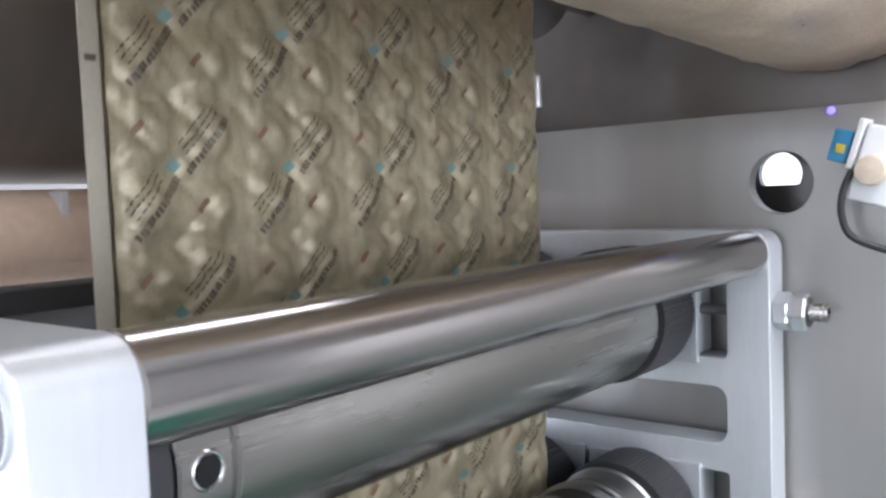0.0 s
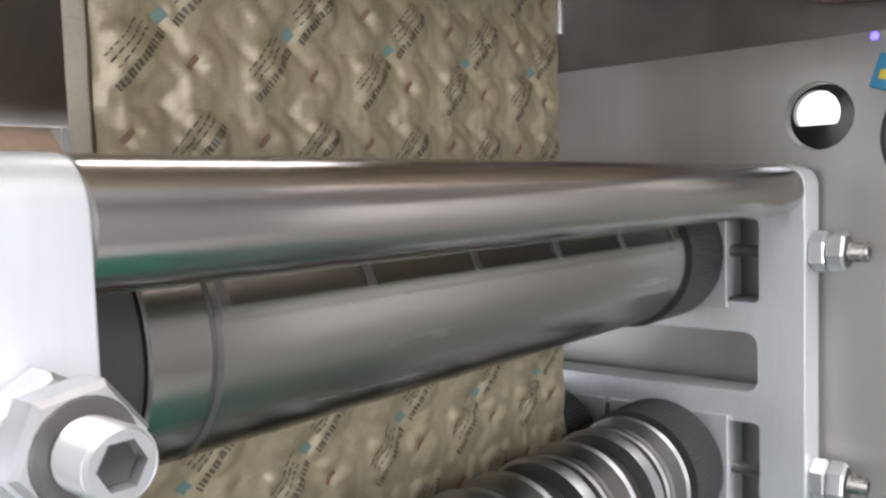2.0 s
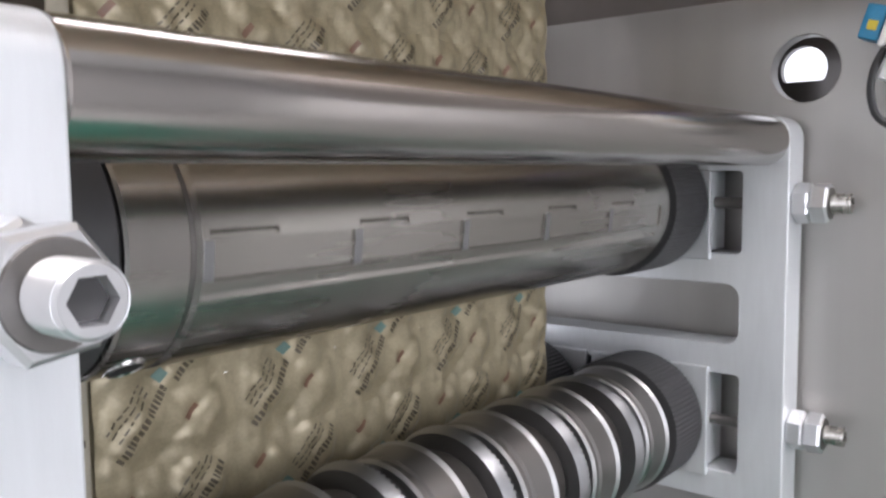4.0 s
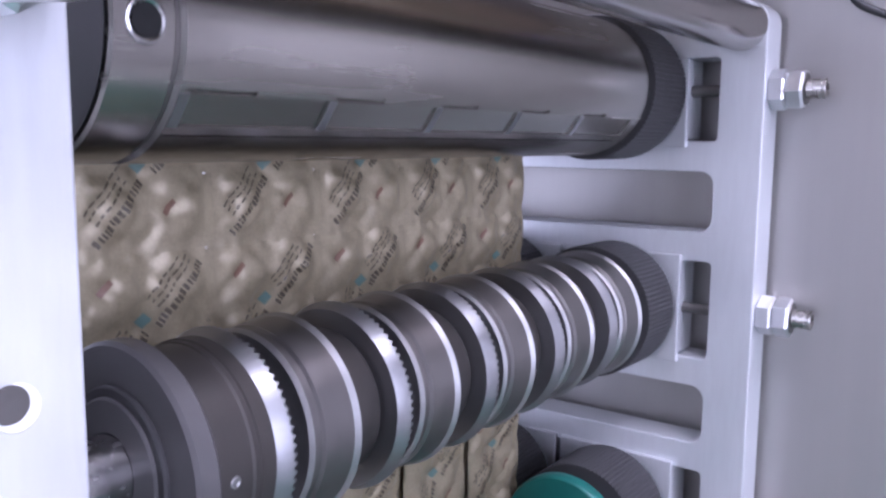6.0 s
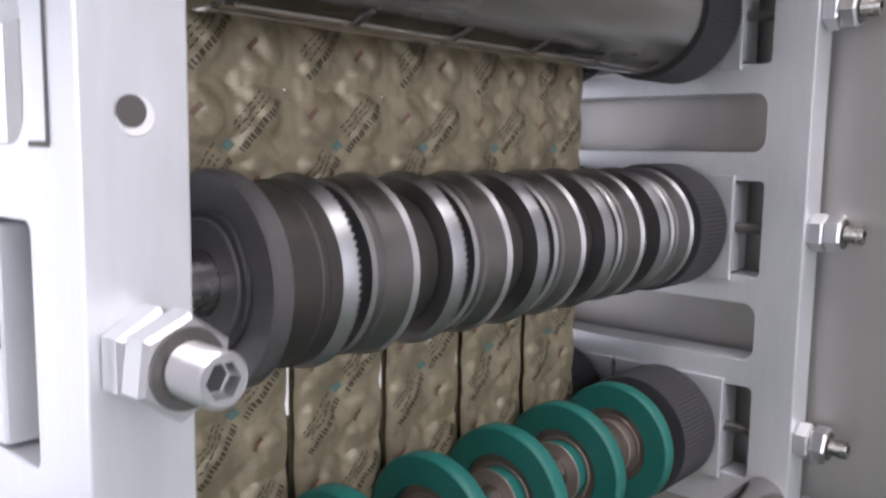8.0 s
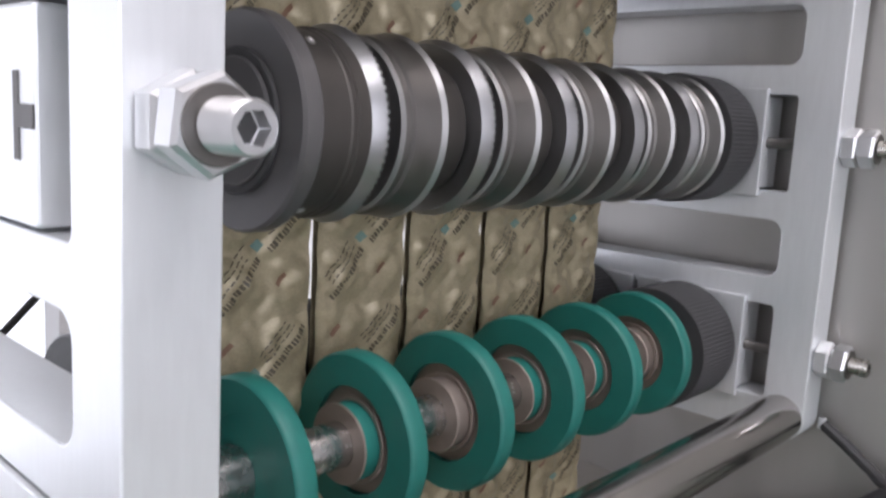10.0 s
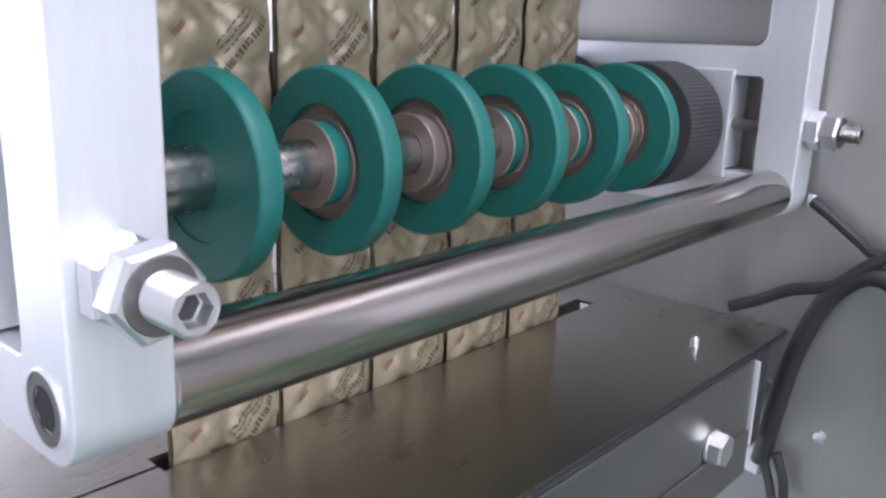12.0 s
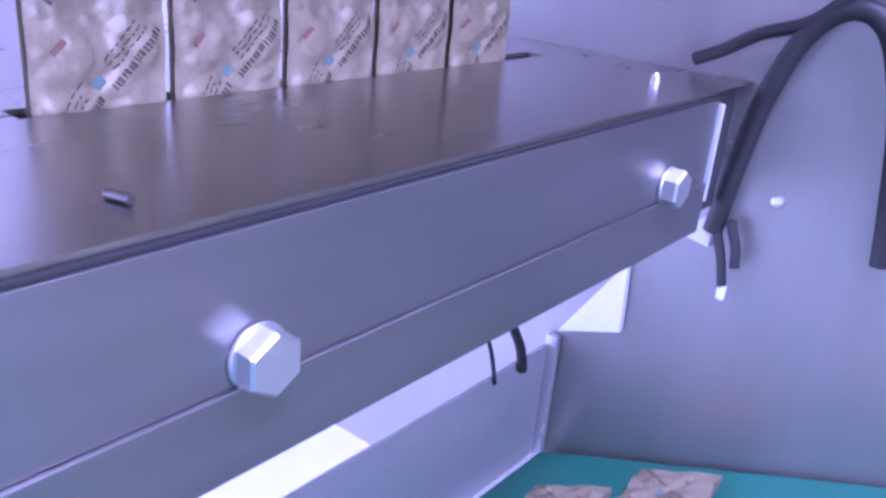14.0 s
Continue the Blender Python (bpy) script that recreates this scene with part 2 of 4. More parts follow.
def socket_screw(y0, y1, r, hexa, bm=None, centre=(0, 0, 0), threads=True):
    """A round screw end along y, from y0 out to y1, with rolled threads and a hex socket."""
    bm = bm or bmesh.new()
    prof = [(y0, 0.0)]
    n = 9 if threads else 1
    for k in range(n):
        a, b = y0 + (y1 - y0) * k / n, y0 + (y1 - y0) * (k + 0.5) / n
        prof += [(a, r * (0.92 if threads else 1)), (b, r)]
    e = 0.0008 if y1 > y0 else -0.0008
    prof += [(y1 - e, r), (y1, r * 0.88), (y1, hexa * 1.02)]
    lathe(prof, 24, "Y", bm, centre)
    c = Vector(centre)
    deep = y1 - 5.5 * e
    top = [bm.verts.new(c + Vector((hexa * math.cos(radians(60 * k)), y1, hexa * math.sin(radians(60 * k))))) for k in range(6)]
    low = [bm.verts.new(c + Vector((hexa * math.cos(radians(60 * k)), deep, hexa * math.sin(radians(60 * k))))) for k in range(6)]
    for k in range(6):
        bm.faces.new([top[k], top[(k + 1) % 6], low[(k + 1) % 6], low[k]])
    bm.faces.new(low)
    # flat lip between the round rim and the socket
    lip = [bm.verts.new(c + Vector((hexa * 1.02 * math.cos(radians(15 * k)), y1, hexa * 1.02 * math.sin(radians(15 * k))))) for k in range(24)]
    for k in range(6):
        for j in range(4):
            a, b = lip[4 * k + j], lip[(4 * k + j + 1) % 24]
            bm.faces.new([a, b, top[k] if j < 2 else top[(k + 1) % 6]])
        bm.faces.new([lip[4 * k + 2], top[(k + 1) % 6], top[k]])
    return bm


# ---------------------------------------------------------------- sizes
L, T = 0.393, 0.025            # inner faces of the side plates at x = 0 and x = L; their thickness
AXIS_Y, REAR_Y, FILM_Y = 0.0795, 0.1575, 0.1185
Z1, Z2, Z3 = 0.3165, 0.1910, 0.0660
R = 0.0368
WALL_X = 0.4235
TABLE_Z = -0.060
BELT_Y, BELT_Z, BELT_TILT = 0.100, -0.362, -22.0   # upper end line of the belt and its slope
GUIDE_Z, GUIDE_R = 0.530, 0.040 # where the film leaves the guide roller, and its radius
SPEED = 0.048                  # the web's run, metres a second
TURN = math.degrees(SPEED / R)


# ---------------------------------------------------------------- room
def slab(name, dims, mat, label, bevel=0.0):
    return tagged(link_mesh(name, box(*dims, bevel=bevel), mat), label, kind="structure")


slab("floor", (-2.2, 2.2, -2.7, 2.2, -1.06, -1.0), FLOORP, "pale grey epoxy floor of the packing room")
slab("ceiling", (-2.2, 2.2, -2.7, 2.2, 1.9, 1.96), CEILP, "plain white ceiling")
slab("wall_east", (2.1, 2.2, -2.6, 2.1, -1.0, 1.9), WALLP, "plain grey painted wall")


def wall_with_window(name, along, at, lo, hi, a0, a1, z0, z1):
    bm = bmesh.new()
    for p0, p1, q0, q1 in ((lo, hi, -1.0, z0), (lo, hi, z1, 1.9), (lo, a0, z0, z1), (a1, hi, z0, z1)):
        if along == "x":
            box(p0, p1, at - 0.1, at, q0, q1, 0, bm)
        else:
            box(at - 0.1, at, p0, p1, q0, q1, 0, bm)
    return tagged(link_mesh(name, bm, WALLP), "plain grey painted wall with a window opening", kind="structure")


wall_with_window("wall_south", "x", -2.5, -2.1, 2.1, -1.45, 0.25, -0.35, 1.45)
wall_with_window("wall_west", "y", -2.0, -2.6, 2.1, 0.25, 1.95, -0.9, 0.9)
wall_with_window("wall_north", "x", 2.2, -2.1, 2.1, -1.90, 0.80, -0.9, 0.8)
slab("backdrop_north", (-2.1, 1.3, 2.36, 2.38, -1.0, 1.2), BACKGLOW, "bright overcast daylight outside the window")
slab("backdrop_west", (-2.36, -2.34, -0.1, 2.3, -1.0, 1.2), BACKGLOW, "bright overcast daylight outside the window")
slab("backdrop_south", (-1.9, 0.7, -2.86, -2.84, -0.7, 1.8), BACKGLOW, "bright overcast daylight outside the window")
slab("ceiling_light_panel", (-1.0, 0.6, -1.15, -0.55, 1.84, 1.9), TUBE, "flat ceiling light panel", 0.004)
slab("ceiling_light_panel", (0.70, 1.96, 0.40, 0.94, 1.84, 1.9), TUBE, "flat ceiling light panel", 0.004)


# ---------------------------------------------------------------- machine housing
def housing():
    # stainless side panel with a round opening, thick, open through
    cy, cz, r = 0.002, 0.3905, 0.0185
    hole = [(cy + r * math.cos(radians(a)), cz + r * math.sin(radians(a))) for a in range(0, 360, 10)]
    ob = link_mesh("side_panel", holed_plate(WALL_X, WALL_X + 0.012, rounded(-0.42, 0.62, -0.45, 0.433, 0.002, 2), [hole], 0.0006), PANEL)
    tagged(ob, "brushed stainless steel side panel with a round opening", "panel", kind="structure")
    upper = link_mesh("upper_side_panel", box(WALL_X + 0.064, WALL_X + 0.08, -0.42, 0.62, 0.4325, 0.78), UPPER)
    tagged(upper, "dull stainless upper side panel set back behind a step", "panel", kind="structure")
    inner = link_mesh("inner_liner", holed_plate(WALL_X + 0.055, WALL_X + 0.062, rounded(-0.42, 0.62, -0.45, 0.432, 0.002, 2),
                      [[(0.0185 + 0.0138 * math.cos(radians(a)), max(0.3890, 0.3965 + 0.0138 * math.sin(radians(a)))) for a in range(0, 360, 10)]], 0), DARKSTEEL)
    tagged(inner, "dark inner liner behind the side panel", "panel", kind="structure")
    # added glowing sheet, no lamp: makes the round opening read bright
    bright = link_mesh("opening_glow", box(WALL_X + 0.30, WALL_X + 0.31, -0.25, 0.55, 0.25, 0.60, 0), BACKGLOW)
    tagged(bright, "added glowing sheet that brightens the round opening", kind="structure")


housing()


def side_plate(name, x0, label):
    holder = thing(name, label, "side plate")
    outer = rounded(0.0, 0.245, 0.0145, 0.3640, (0.012, 0.004, 0.004, 0.012), 8)
    holes = []
    for z in (Z1, Z2, Z3):
        holes.append(rounded(0.0248, 0.215, z - 0.0284, z + 0.0284 if z != Z1 else z + 0.018, 0.003, 6))
    for z in ((Z1 + Z2) / 2, (Z2 + Z3) / 2):
        holes.append(rounded(0.0255, 0.205, z - 0.0172, z + 0.0172, 0.008, 6))
    part("plate", holed_plate(x0, x0 + T, outer, holes), ALU, holder, "", 18)
    return holder


left = side_plate("side_plate", -T, "thick milled aluminium side plate with slots, bolts in its front edge")
right = side_plate("side_plate", L, "thick milled aluminium side plate fixed against the stainless panel")


def bearing_blocks():
    for side, xa, xb in ((left, -T - 0.001, 0.0015), (right, L - 0.003, L + T - 0.003)):
        for z in (Z1, Z2, Z3):
            for y0, y1 in ((0.042, 0.1165), (0.1205, 0.195)):
                zt = z + 0.0272 if z != Z1 else z + 0.0177
                blk = part("bearing_block", box(xa, xb, y0, y1, z - 0.0272, zt, 0.0012), ALU, side)
                if side == right:
                    part("flange", box(L - 0.0035, L - 0.0002, y0 - 0.0006, y1, z - 0.0318, z + (0.0318 if z != Z1 else 0.0178), 0.0006), ALU, blk)
                elif y0 < 0.05:
                    # key slot of the adjusting screw, seen in the outer face
                    part("key_slot", box(-T - 0.0014, -T - 0.0008, y0 + 0.009, y0 + 0.0125, z - 0.011, z + 0.011, 0.0002), PEN, blk)
                    part("key_slot", box(-T - 0.0014, -T - 0.0008, y0, y0 + 0.0095, z - 0.003, z + 0.003, 0.0002), PEN, blk)


bearing_blocks()


def adjusting_bolts():
    lift = {Z1: 0.0008, Z2: 0.0012, Z3: -0.0060}
    for side, xc, grp in ((left, -T / 2, 1), (right, L + T / 2, 2)):
        for z in (Z1, Z2, Z3):
            b = thing("adjusting_bolt", "zinc-plated socket set screw with hex lock nuts in the plate edge", "bolt", "adjusting bolts", at=(xc, 0, z + (lift[z] if side == left else 0)))
            k = Vector((0, 0, 0))
            part("base_nut", hexagon(-0.0002, -0.0088, 0.0195, 0, centre=k), ZINC, b)
            nut = part("lock_nut", hexagon(-0.0092, -0.0180, 0.0195, 0, centre=k), ZINC, b)
            nut.rotation_euler = (0, radians(22 if z != Z2 else 7), 0)
            part("washer_face", lathe([(-0.0178, 0), (-0.0178, 0.0088), (-0.0186, 0.0084), (-0.0186, 0)], 24, "Y"), RODST, b)
            part("screw", socket_screw(-0.0186, -0.0305 if side == left and z != Z1 else -0.0285, 0.0059 if side == left else 0.0053, 0.0040 if side == left else 0.0030), ZINC if side == left else STEEL, b)
            # black disc inside the socket paints its shade
            part("hex_socket", lathe([(-0.0262, 0), (-0.0262, 0.0036)], 6, "Y"), NYLON, b)
            # shank across the window to the bearing block
            xr = xc if side == left else L + 0.006
            rod = bmesh.new()
            lathe([(0.0255, 0), (0.0255, 0.0032), (0.043, 0.0032), (0.043, 0)], 16, "Y", rod, (xr - xc, 0, 0))
            part("shank", rod, RODST, b)


adjusting_bolts()


def tapped_hole():
    rim = part("tapped_hole", lathe([(-0.0003, 0), (-0.0003, 0.0040), (0.0002, 0.0045)], 28, "Y"), RIM_GLINT, left, "rim of a tapped hole with a painted bright crescent")
    rim.location = (-T / 2, 0, 0.2425)
    # dark disc set off centre: paints the hole's shade, leaves a crescent highlight
    core = part("hole_bottom", lathe([(-0.0005, 0), (-0.0005, 0.0034)], 28, "Y"), RODST, left)
    core.location = (-T / 2 - 0.0012, 0, 0.2435)


tapped_hole()


def pen_marks():
    bm = bmesh.new()
    x0, x1 = -T - 0.0003, -T + 0.0002
    box(x0, x1, 0.0125, 0.0138, 0.2365, 0.2715, 0, bm)
    box(x0, x1, 0.0015, 0.0138, 0.2705, 0.2718, 0, bm)
    box(x0, x1, 0.0128, 0.0225, 0.2358, 0.2371, 0, bm)
    part("marker_line", bm, PEN, left, "hand-drawn black marker outline")


pen_marks()


def tie_bars():
    for z, y in ((0.3505, 0.0135), (0.0282, 0.0135)):
        bar = thing("tie_bar", "round polished steel tie bar between the side plates", "tie bar", "tie bars")
        part("bar", ring(0.0002, L - 0.0002, 0, 0.0135, 0.0008, 64, centre=(0, y, z)), CHROME, bar)
        for x0, x1, s in ((-T - 0.0012, -T + 0.0005, -1),):
            part("screw_recess", ring(x0 + 0.0004, x1, 0.0090, 0.0098, 0.0003, 40, centre=(0, y, z)), ALU, bar)
            part("cap_screw", ring(x0 + 0.0006, x1, 0.0058, 0.0089, 0.0004, 40, centre=(0, y, z)), GREYBLK, bar)
            # flat black hexagon paints the dark of the socket
            part("hex_socket", ring(x0 + 0.0011, x1, 0, 0.0062, 0.0002, 6, centre=(0, y, z)), RECESS_SHADE, bar)


tie_bars()


# ---------------------------------------------------------------- rollers (built round their own axis)
def gear_ring(x0, x1, r0, r1, teeth):
    bm = bmesh.new()
    loops = []
    for x in (x0, x1):
        loops.append([bm.verts.new((x, (r1 if k % 4 in (0, 1) else r1 - 0.0008) * math.cos(2 * math.pi * k / (4 * teeth)),
                                    (r1 if k % 4 in (0, 1) else r1 - 0.0008) * math.sin(2 * math.pi * k / (4 * teeth)))) for k in range(4 * teeth)])
    n = 4 * teeth
    for k in range(n):
        bm.faces.new([loops[0][k], loops[0][(k + 1) % n], loops[1][(k + 1) % n], loops[1][k]])
    bm.faces.new(loops[0])
    bm.faces.new(loops[1])
    return bm


def milled_body(x0, x1, r):
    """A roller shell with two rows of flat milled pockets between narrow ribs, a short slot at each and a long groove behind."""
    ribs = [0.0575 + 0.0545 * k for k in range(5)] + [0.3310]
    eps, lead = 0.00012, 0.25
    cuts = {x0, x0 + 0.0012, x1 - 0.0008, x1}
    spans = [(p + 0.0017, q - 0.0017) for p, q in zip(ribs, ribs[1:])]
    slots = [(p + 0.0005, p + 0.0235) for p in ribs[:5]]
    groove = (0.0560, 0.3265)
    for p, q in spans + slots + [groove]:
        cuts |= {p, p + eps, q - eps, q}
    turns = {2.5 * k for k in range(144)}
    marks = []
    for base in (124.5, 304.5):
        for lo, hi in ((base - 7.5, base + 9.0), (base - 10.6, base - 8.8), (base + 14.5, base + 15.6)):
            turns |= {lo, lo + lead, hi - lead, hi}
        marks.append(base)

    def radius(x, th):
        if x in (x0, x1):
            return r - 0.0012
        for base in marks:
            d = th - base
            if -7.5 < d < 9.0 and any(p < x < q for p, q in spans):
                return (r - 0.0010) / math.cos(radians(d - 0.75))
            if -10.6 < d < -8.8 and any(p < x < q for p, q in slots):
                return r - 0.0010
            if 14.5 < d < 15.6 and groove[0] < x < groove[1]:
                return r - 0.0010
        return r

    bm = bmesh.new()
    cols, angles = sorted(cuts), sorted(turns)
    grid = [[bm.verts.new((x, radius(x, th) * math.cos(radians(th)), radius(x, th) * math.sin(radians(th)))) for th in angles] for x in cols]
    n = len(angles)
    for p, q in zip(grid, grid[1:]):
        for k in range(n):
            bm.faces.new([p[k], p[(k + 1) % n], q[(k + 1) % n], q[k]])
    bm.faces.new(grid[0])
    bm.faces.new(grid[-1])
    return bm


def plain_roller():
    a = thing("embossing_roller", "smooth ground steel roller with a collar and black end gear", "roller", at=(0, AXIS_Y, Z1))
    part("body", milled_body(0.0545, 0.3405, 0.0365), STEEL, a, "", 28)
    for base in (124.5, 304.5):
        for k in range(5):
            rib = part("rib", box(-0.0016, 0.0016, -0.0054, 0.0054, 0.0355, 0.03662, 0.0001), BRIGHT, a, "narrow bright rib between milled pockets")
            rib.location = (0.0575 + 0.0545 * k, 0, 0)
            rib.rotation_euler = (radians(base + 0.75 - 90), 0, 0)
    part("collar", ring(0.0345, 0.0528, 0, 0.0365, 0.0008, 96), STEEL, a)
    part("seam", ring(0.0525, 0.0548, 0, 0.0352, 0.0002, 64), RODST, a)
    part("end_disc", ring(0.0160, 0.0343, 0, 0.0355, 0.001, 72), NYLON, a, "black nylon end disc")
    part("gear", gear_ring(0.3430, 0.3850, 0, 0.0390, 92), NYLON, a, "black nylon gear", 20)
    part("shaft", ring(0.0005, 0.3925, 0, 0.011, 0.0004, 32), STEEL, a)
    for k in (2, 3):
        th = radians(90 * k)
        d = Vector((0, math.cos(th), math.sin(th)))
        bm = lathe([(0.0, 0.0060), (0.0008, 0.0056), (0.0010, 0.0050), (0.0003, 0.0040)], 28, "Z")
        rim = part("set_screw_hole", bm, PADST, a, "bright countersunk rim of a set screw hole")
        rim.matrix_basis = Matrix.Translation(Vector((0.0438, 0, 0)) + d * 0.0361) @ d.to_track_quat("Z", "Y").to_matrix().to_4x4()
        # flat black disc on the collar paints the shade inside the hole
        dark = part("set_screw", lathe([(0.0, 0), (0.0001, 0.0042)], 24, "Z"), RECESS_SHADE, a)
        dark.matrix_basis = Matrix.Translation(Vector((0.0438, 0, 0)) + d * 0.0368) @ d.to_track_quat("Z", "Y").to_matrix().to_4x4()
    return a


def knife_roller():
    a = thing("slitting_roller", "steel slitting roller with serrated knife rings", "roller", at=(0, AXIS_Y, Z2))
    part("shaft", ring(0.0005, 0.3925, 0, 0.0112, 0.0004, 40), PADST, a)
    part("hub", lathe([(0.0635, 0), (0.0635, 0.0322), (0.0645, 0.0330), (0.0765, 0.0330), (0.0772, 0.0335), (0.0790, 0.0335), (0.0795, 0.0341), (0.0845, 0.0341), (0.0845, 0)], 96), SLEEVE, a)
    for th in (radians(150), radians(270)):
        d = Vector((0, math.cos(th), math.sin(th)))
        screw = part("hub_screw", lathe([(-0.0010, 0.0018), (0.0003, 0.0018), (0.0005, 0.0014), (0.0001, 0.0009), (0.0001, 0)], 16, "Z"), EDGE, a, "small set screw in the hub")
        screw.matrix_basis = Matrix.Translation(Vector((0.0700, 0, 0)) + d * 0.0330) @ d.to_track_quat("Z", "Y").to_matrix().to_4x4()
    part("gear", gear_ring(0.3500, 0.3850, 0, 0.0378, 90), NYLON, a, "black nylon gear", 20)
    for k in range(5):
        x = 0.0845 + 0.0559 * k
        # serrated ring: chamfer with small teeth on its far rim
        bm = bmesh.new()
        n, cols = 240, []
        for i in range(n):
            th = 2 * math.pi * i / n
            tip = x + 0.0052 + (0.0017 if i % 3 == 0 else 0.0)
            cols.append([bm.verts.new((xx, r * math.cos(th), r * math.sin(th))) for xx, r in ((x + 0.0002, 0.0260), (x + 0.0002, 0.0340), (x + 0.0047, 0.0359), (tip, 0.0361), (tip, 0.0260))])
        for i in range(n):
            p, q = cols[i], cols[(i + 1) % n]
            for j in range(5):
                bm.faces.new([p[j], q[j], q[(j + 1) % 5], p[(j + 1) % 5]])
        part("serrated_knife", bm, BRIGHT, a, "bright serrated knife ring", 50)
        # spacer coloured black to paint the shade in the gap behind each knife
        part("spacer", ring(x + 0.0070, x + 0.0150, 0, 0.0255, 0.0004, 72), RECESS_SHADE, a, "recessed spacer, black as painted shade of the gap")
        part("thin_lip", lathe([(x + 0.0150, 0), (x + 0.0150, 0.0325), (x + 0.0162, 0.0338), (x + 0.0165, 0.0338), (x + 0.0165, 0)], 96), EDGE, a)
        part("counter_ring", lathe([(x + 0.0166, 0), (x + 0.0166, 0.0324), (x + 0.0205, 0.0326), (x + 0.0214, 0.0338), (x + 0.0330, 0.0350), (x + 0.0336, 0.0346), (x + 0.0336, 0)], 96), KNIFE, a)
        part("polished_edge", lathe([(x + 0.0337, 0), (x + 0.0337, 0.0345), (x + 0.0355, 0.0360), (x + 0.0362, 0.0352), (x + 0.0362, 0)], 96), EDGE, a)
        if k < 4:
            part("sleeve", ring(x + 0.0363, x + 0.0558, 0, 0.0272, 0.001, 96), SLEEVE, a)
    return a


def wheel_roller():
    a = thing("drive_wheel_shaft", "steel shaft carrying six green drive wheels and a black gear", "roller", at=(0, AXIS_Y - 0.0005, Z3 - 0.0022))
    part("shaft", ring(0.0005, 0.3925, 0, 0.0095, 0.0004, 40), PADST, a)
    part("gear", gear_ring(0.3440, 0.3850, 0, 0.0372, 90), NYLON, a, "black nylon gear", 20)
    for k in range(6):
        x = 0.0655 + 0.0533 * k
        w = part("wheel", lathe([(x - 0.0095, 0.0225), (x - 0.0095, 0.0352), (x - 0.0090, 0.0359), (x - 0.0080, 0.0364), (x - 0.0015, 0.0364), (x - 0.0005, 0.0359), (x, 0.0352), (x, 0.0225), (x - 0.0095, 0.0225)], 96), GREEN, a, "green polyurethane wheel tyre")
        if k == 0:
            part("hub_face", ring(x - 0.0090, x - 0.0006, 0.0095, 0.0226, 0.0003, 72), GREEN, w)
            part("hub_bush", ring(x - 0.0640, x - 0.0088, 0.0096, 0.0116, 0.0006, 48), PADST, w)
        else:
            part("hub_plate", ring(x - 0.0068, x - 0.0008, 0.0096, 0.0226, 0.0003, 72), HUBST, w)
            part("hub_sleeve", ring(x - 0.0150, x - 0.0066, 0.0096, 0.0160, 0.0008, 64), GREEN if k in (1, 3, 4) else HUBST, w)
            part("clamp_ring", ring(x - 0.0160, x - 0.0148, 0.0096, 0.0168, 0.0004, 64), HUBST, w)
            part("retaining_ring", ring(x - 0.0082, x - 0.0066, 0.0164, 0.0182, 0.0004, 64), HUBST, w)
    return a


def rear_roller(z):
    a = thing("counter_roller", "dark rubber-covered counter roller behind the film", "roller", "counter rollers", at=(0, REAR_Y, z))
    part("body", ring(0.030, 0.3385, 0, 0.0362, 0.001, 72), NYLON, a)
    part("gear", gear_ring(0.3475, 0.3850, 0, 0.0370, 90), NYLON, a, "", 20)
    part("shaft", ring(0.0005, 0.3925, 0, 0.011, 0.0004, 24), STEEL, a)
    return a


def guide_roller():
    a = thing("guide_roller", "steel guide roller that leads the film down", "roller", at=(0, FILM_Y + GUIDE_R, GUIDE_Z))
    part("body", ring(0.030, 0.400, 0, GUIDE_R - 0.0035, 0.001, 64), STEEL, a)
    part("shaft", ring(-0.045, WALL_X + 0.063, 0, 0.008, 0.0004, 24), STEEL, a)
    return a


ROLLERS = [(plain_roller(), -1, 0.0), (knife_roller(), -1, 0.0), (wheel_roller(), -1, 0.0)]
ROLLERS += [(rear_roller(z), 1, 0.0) for z in (Z1, Z2, Z3)] + [(guide_roller(), 1, 0.0)]

# fixed bearing flange at the near end of the slitting roller
flange = thing("bearing_flange", "grey round bearing flange on the slitting shaft", "bearing", at=(0, AXIS_Y, Z2))
part("housing", ring(0.0540, 0.0622, 0.0250, 0.0378, 0.0012, 80), GREYBLK, flange)
part("seal", ring(0.0525, 0.0620, 0.0218, 0.0249, 0.0006, 64), NYLON, flange)
part("inner_race", ring(0.0515, 0.0622, 0.0114, 0.0217, 0.0006, 64), GREYBLK, flange)


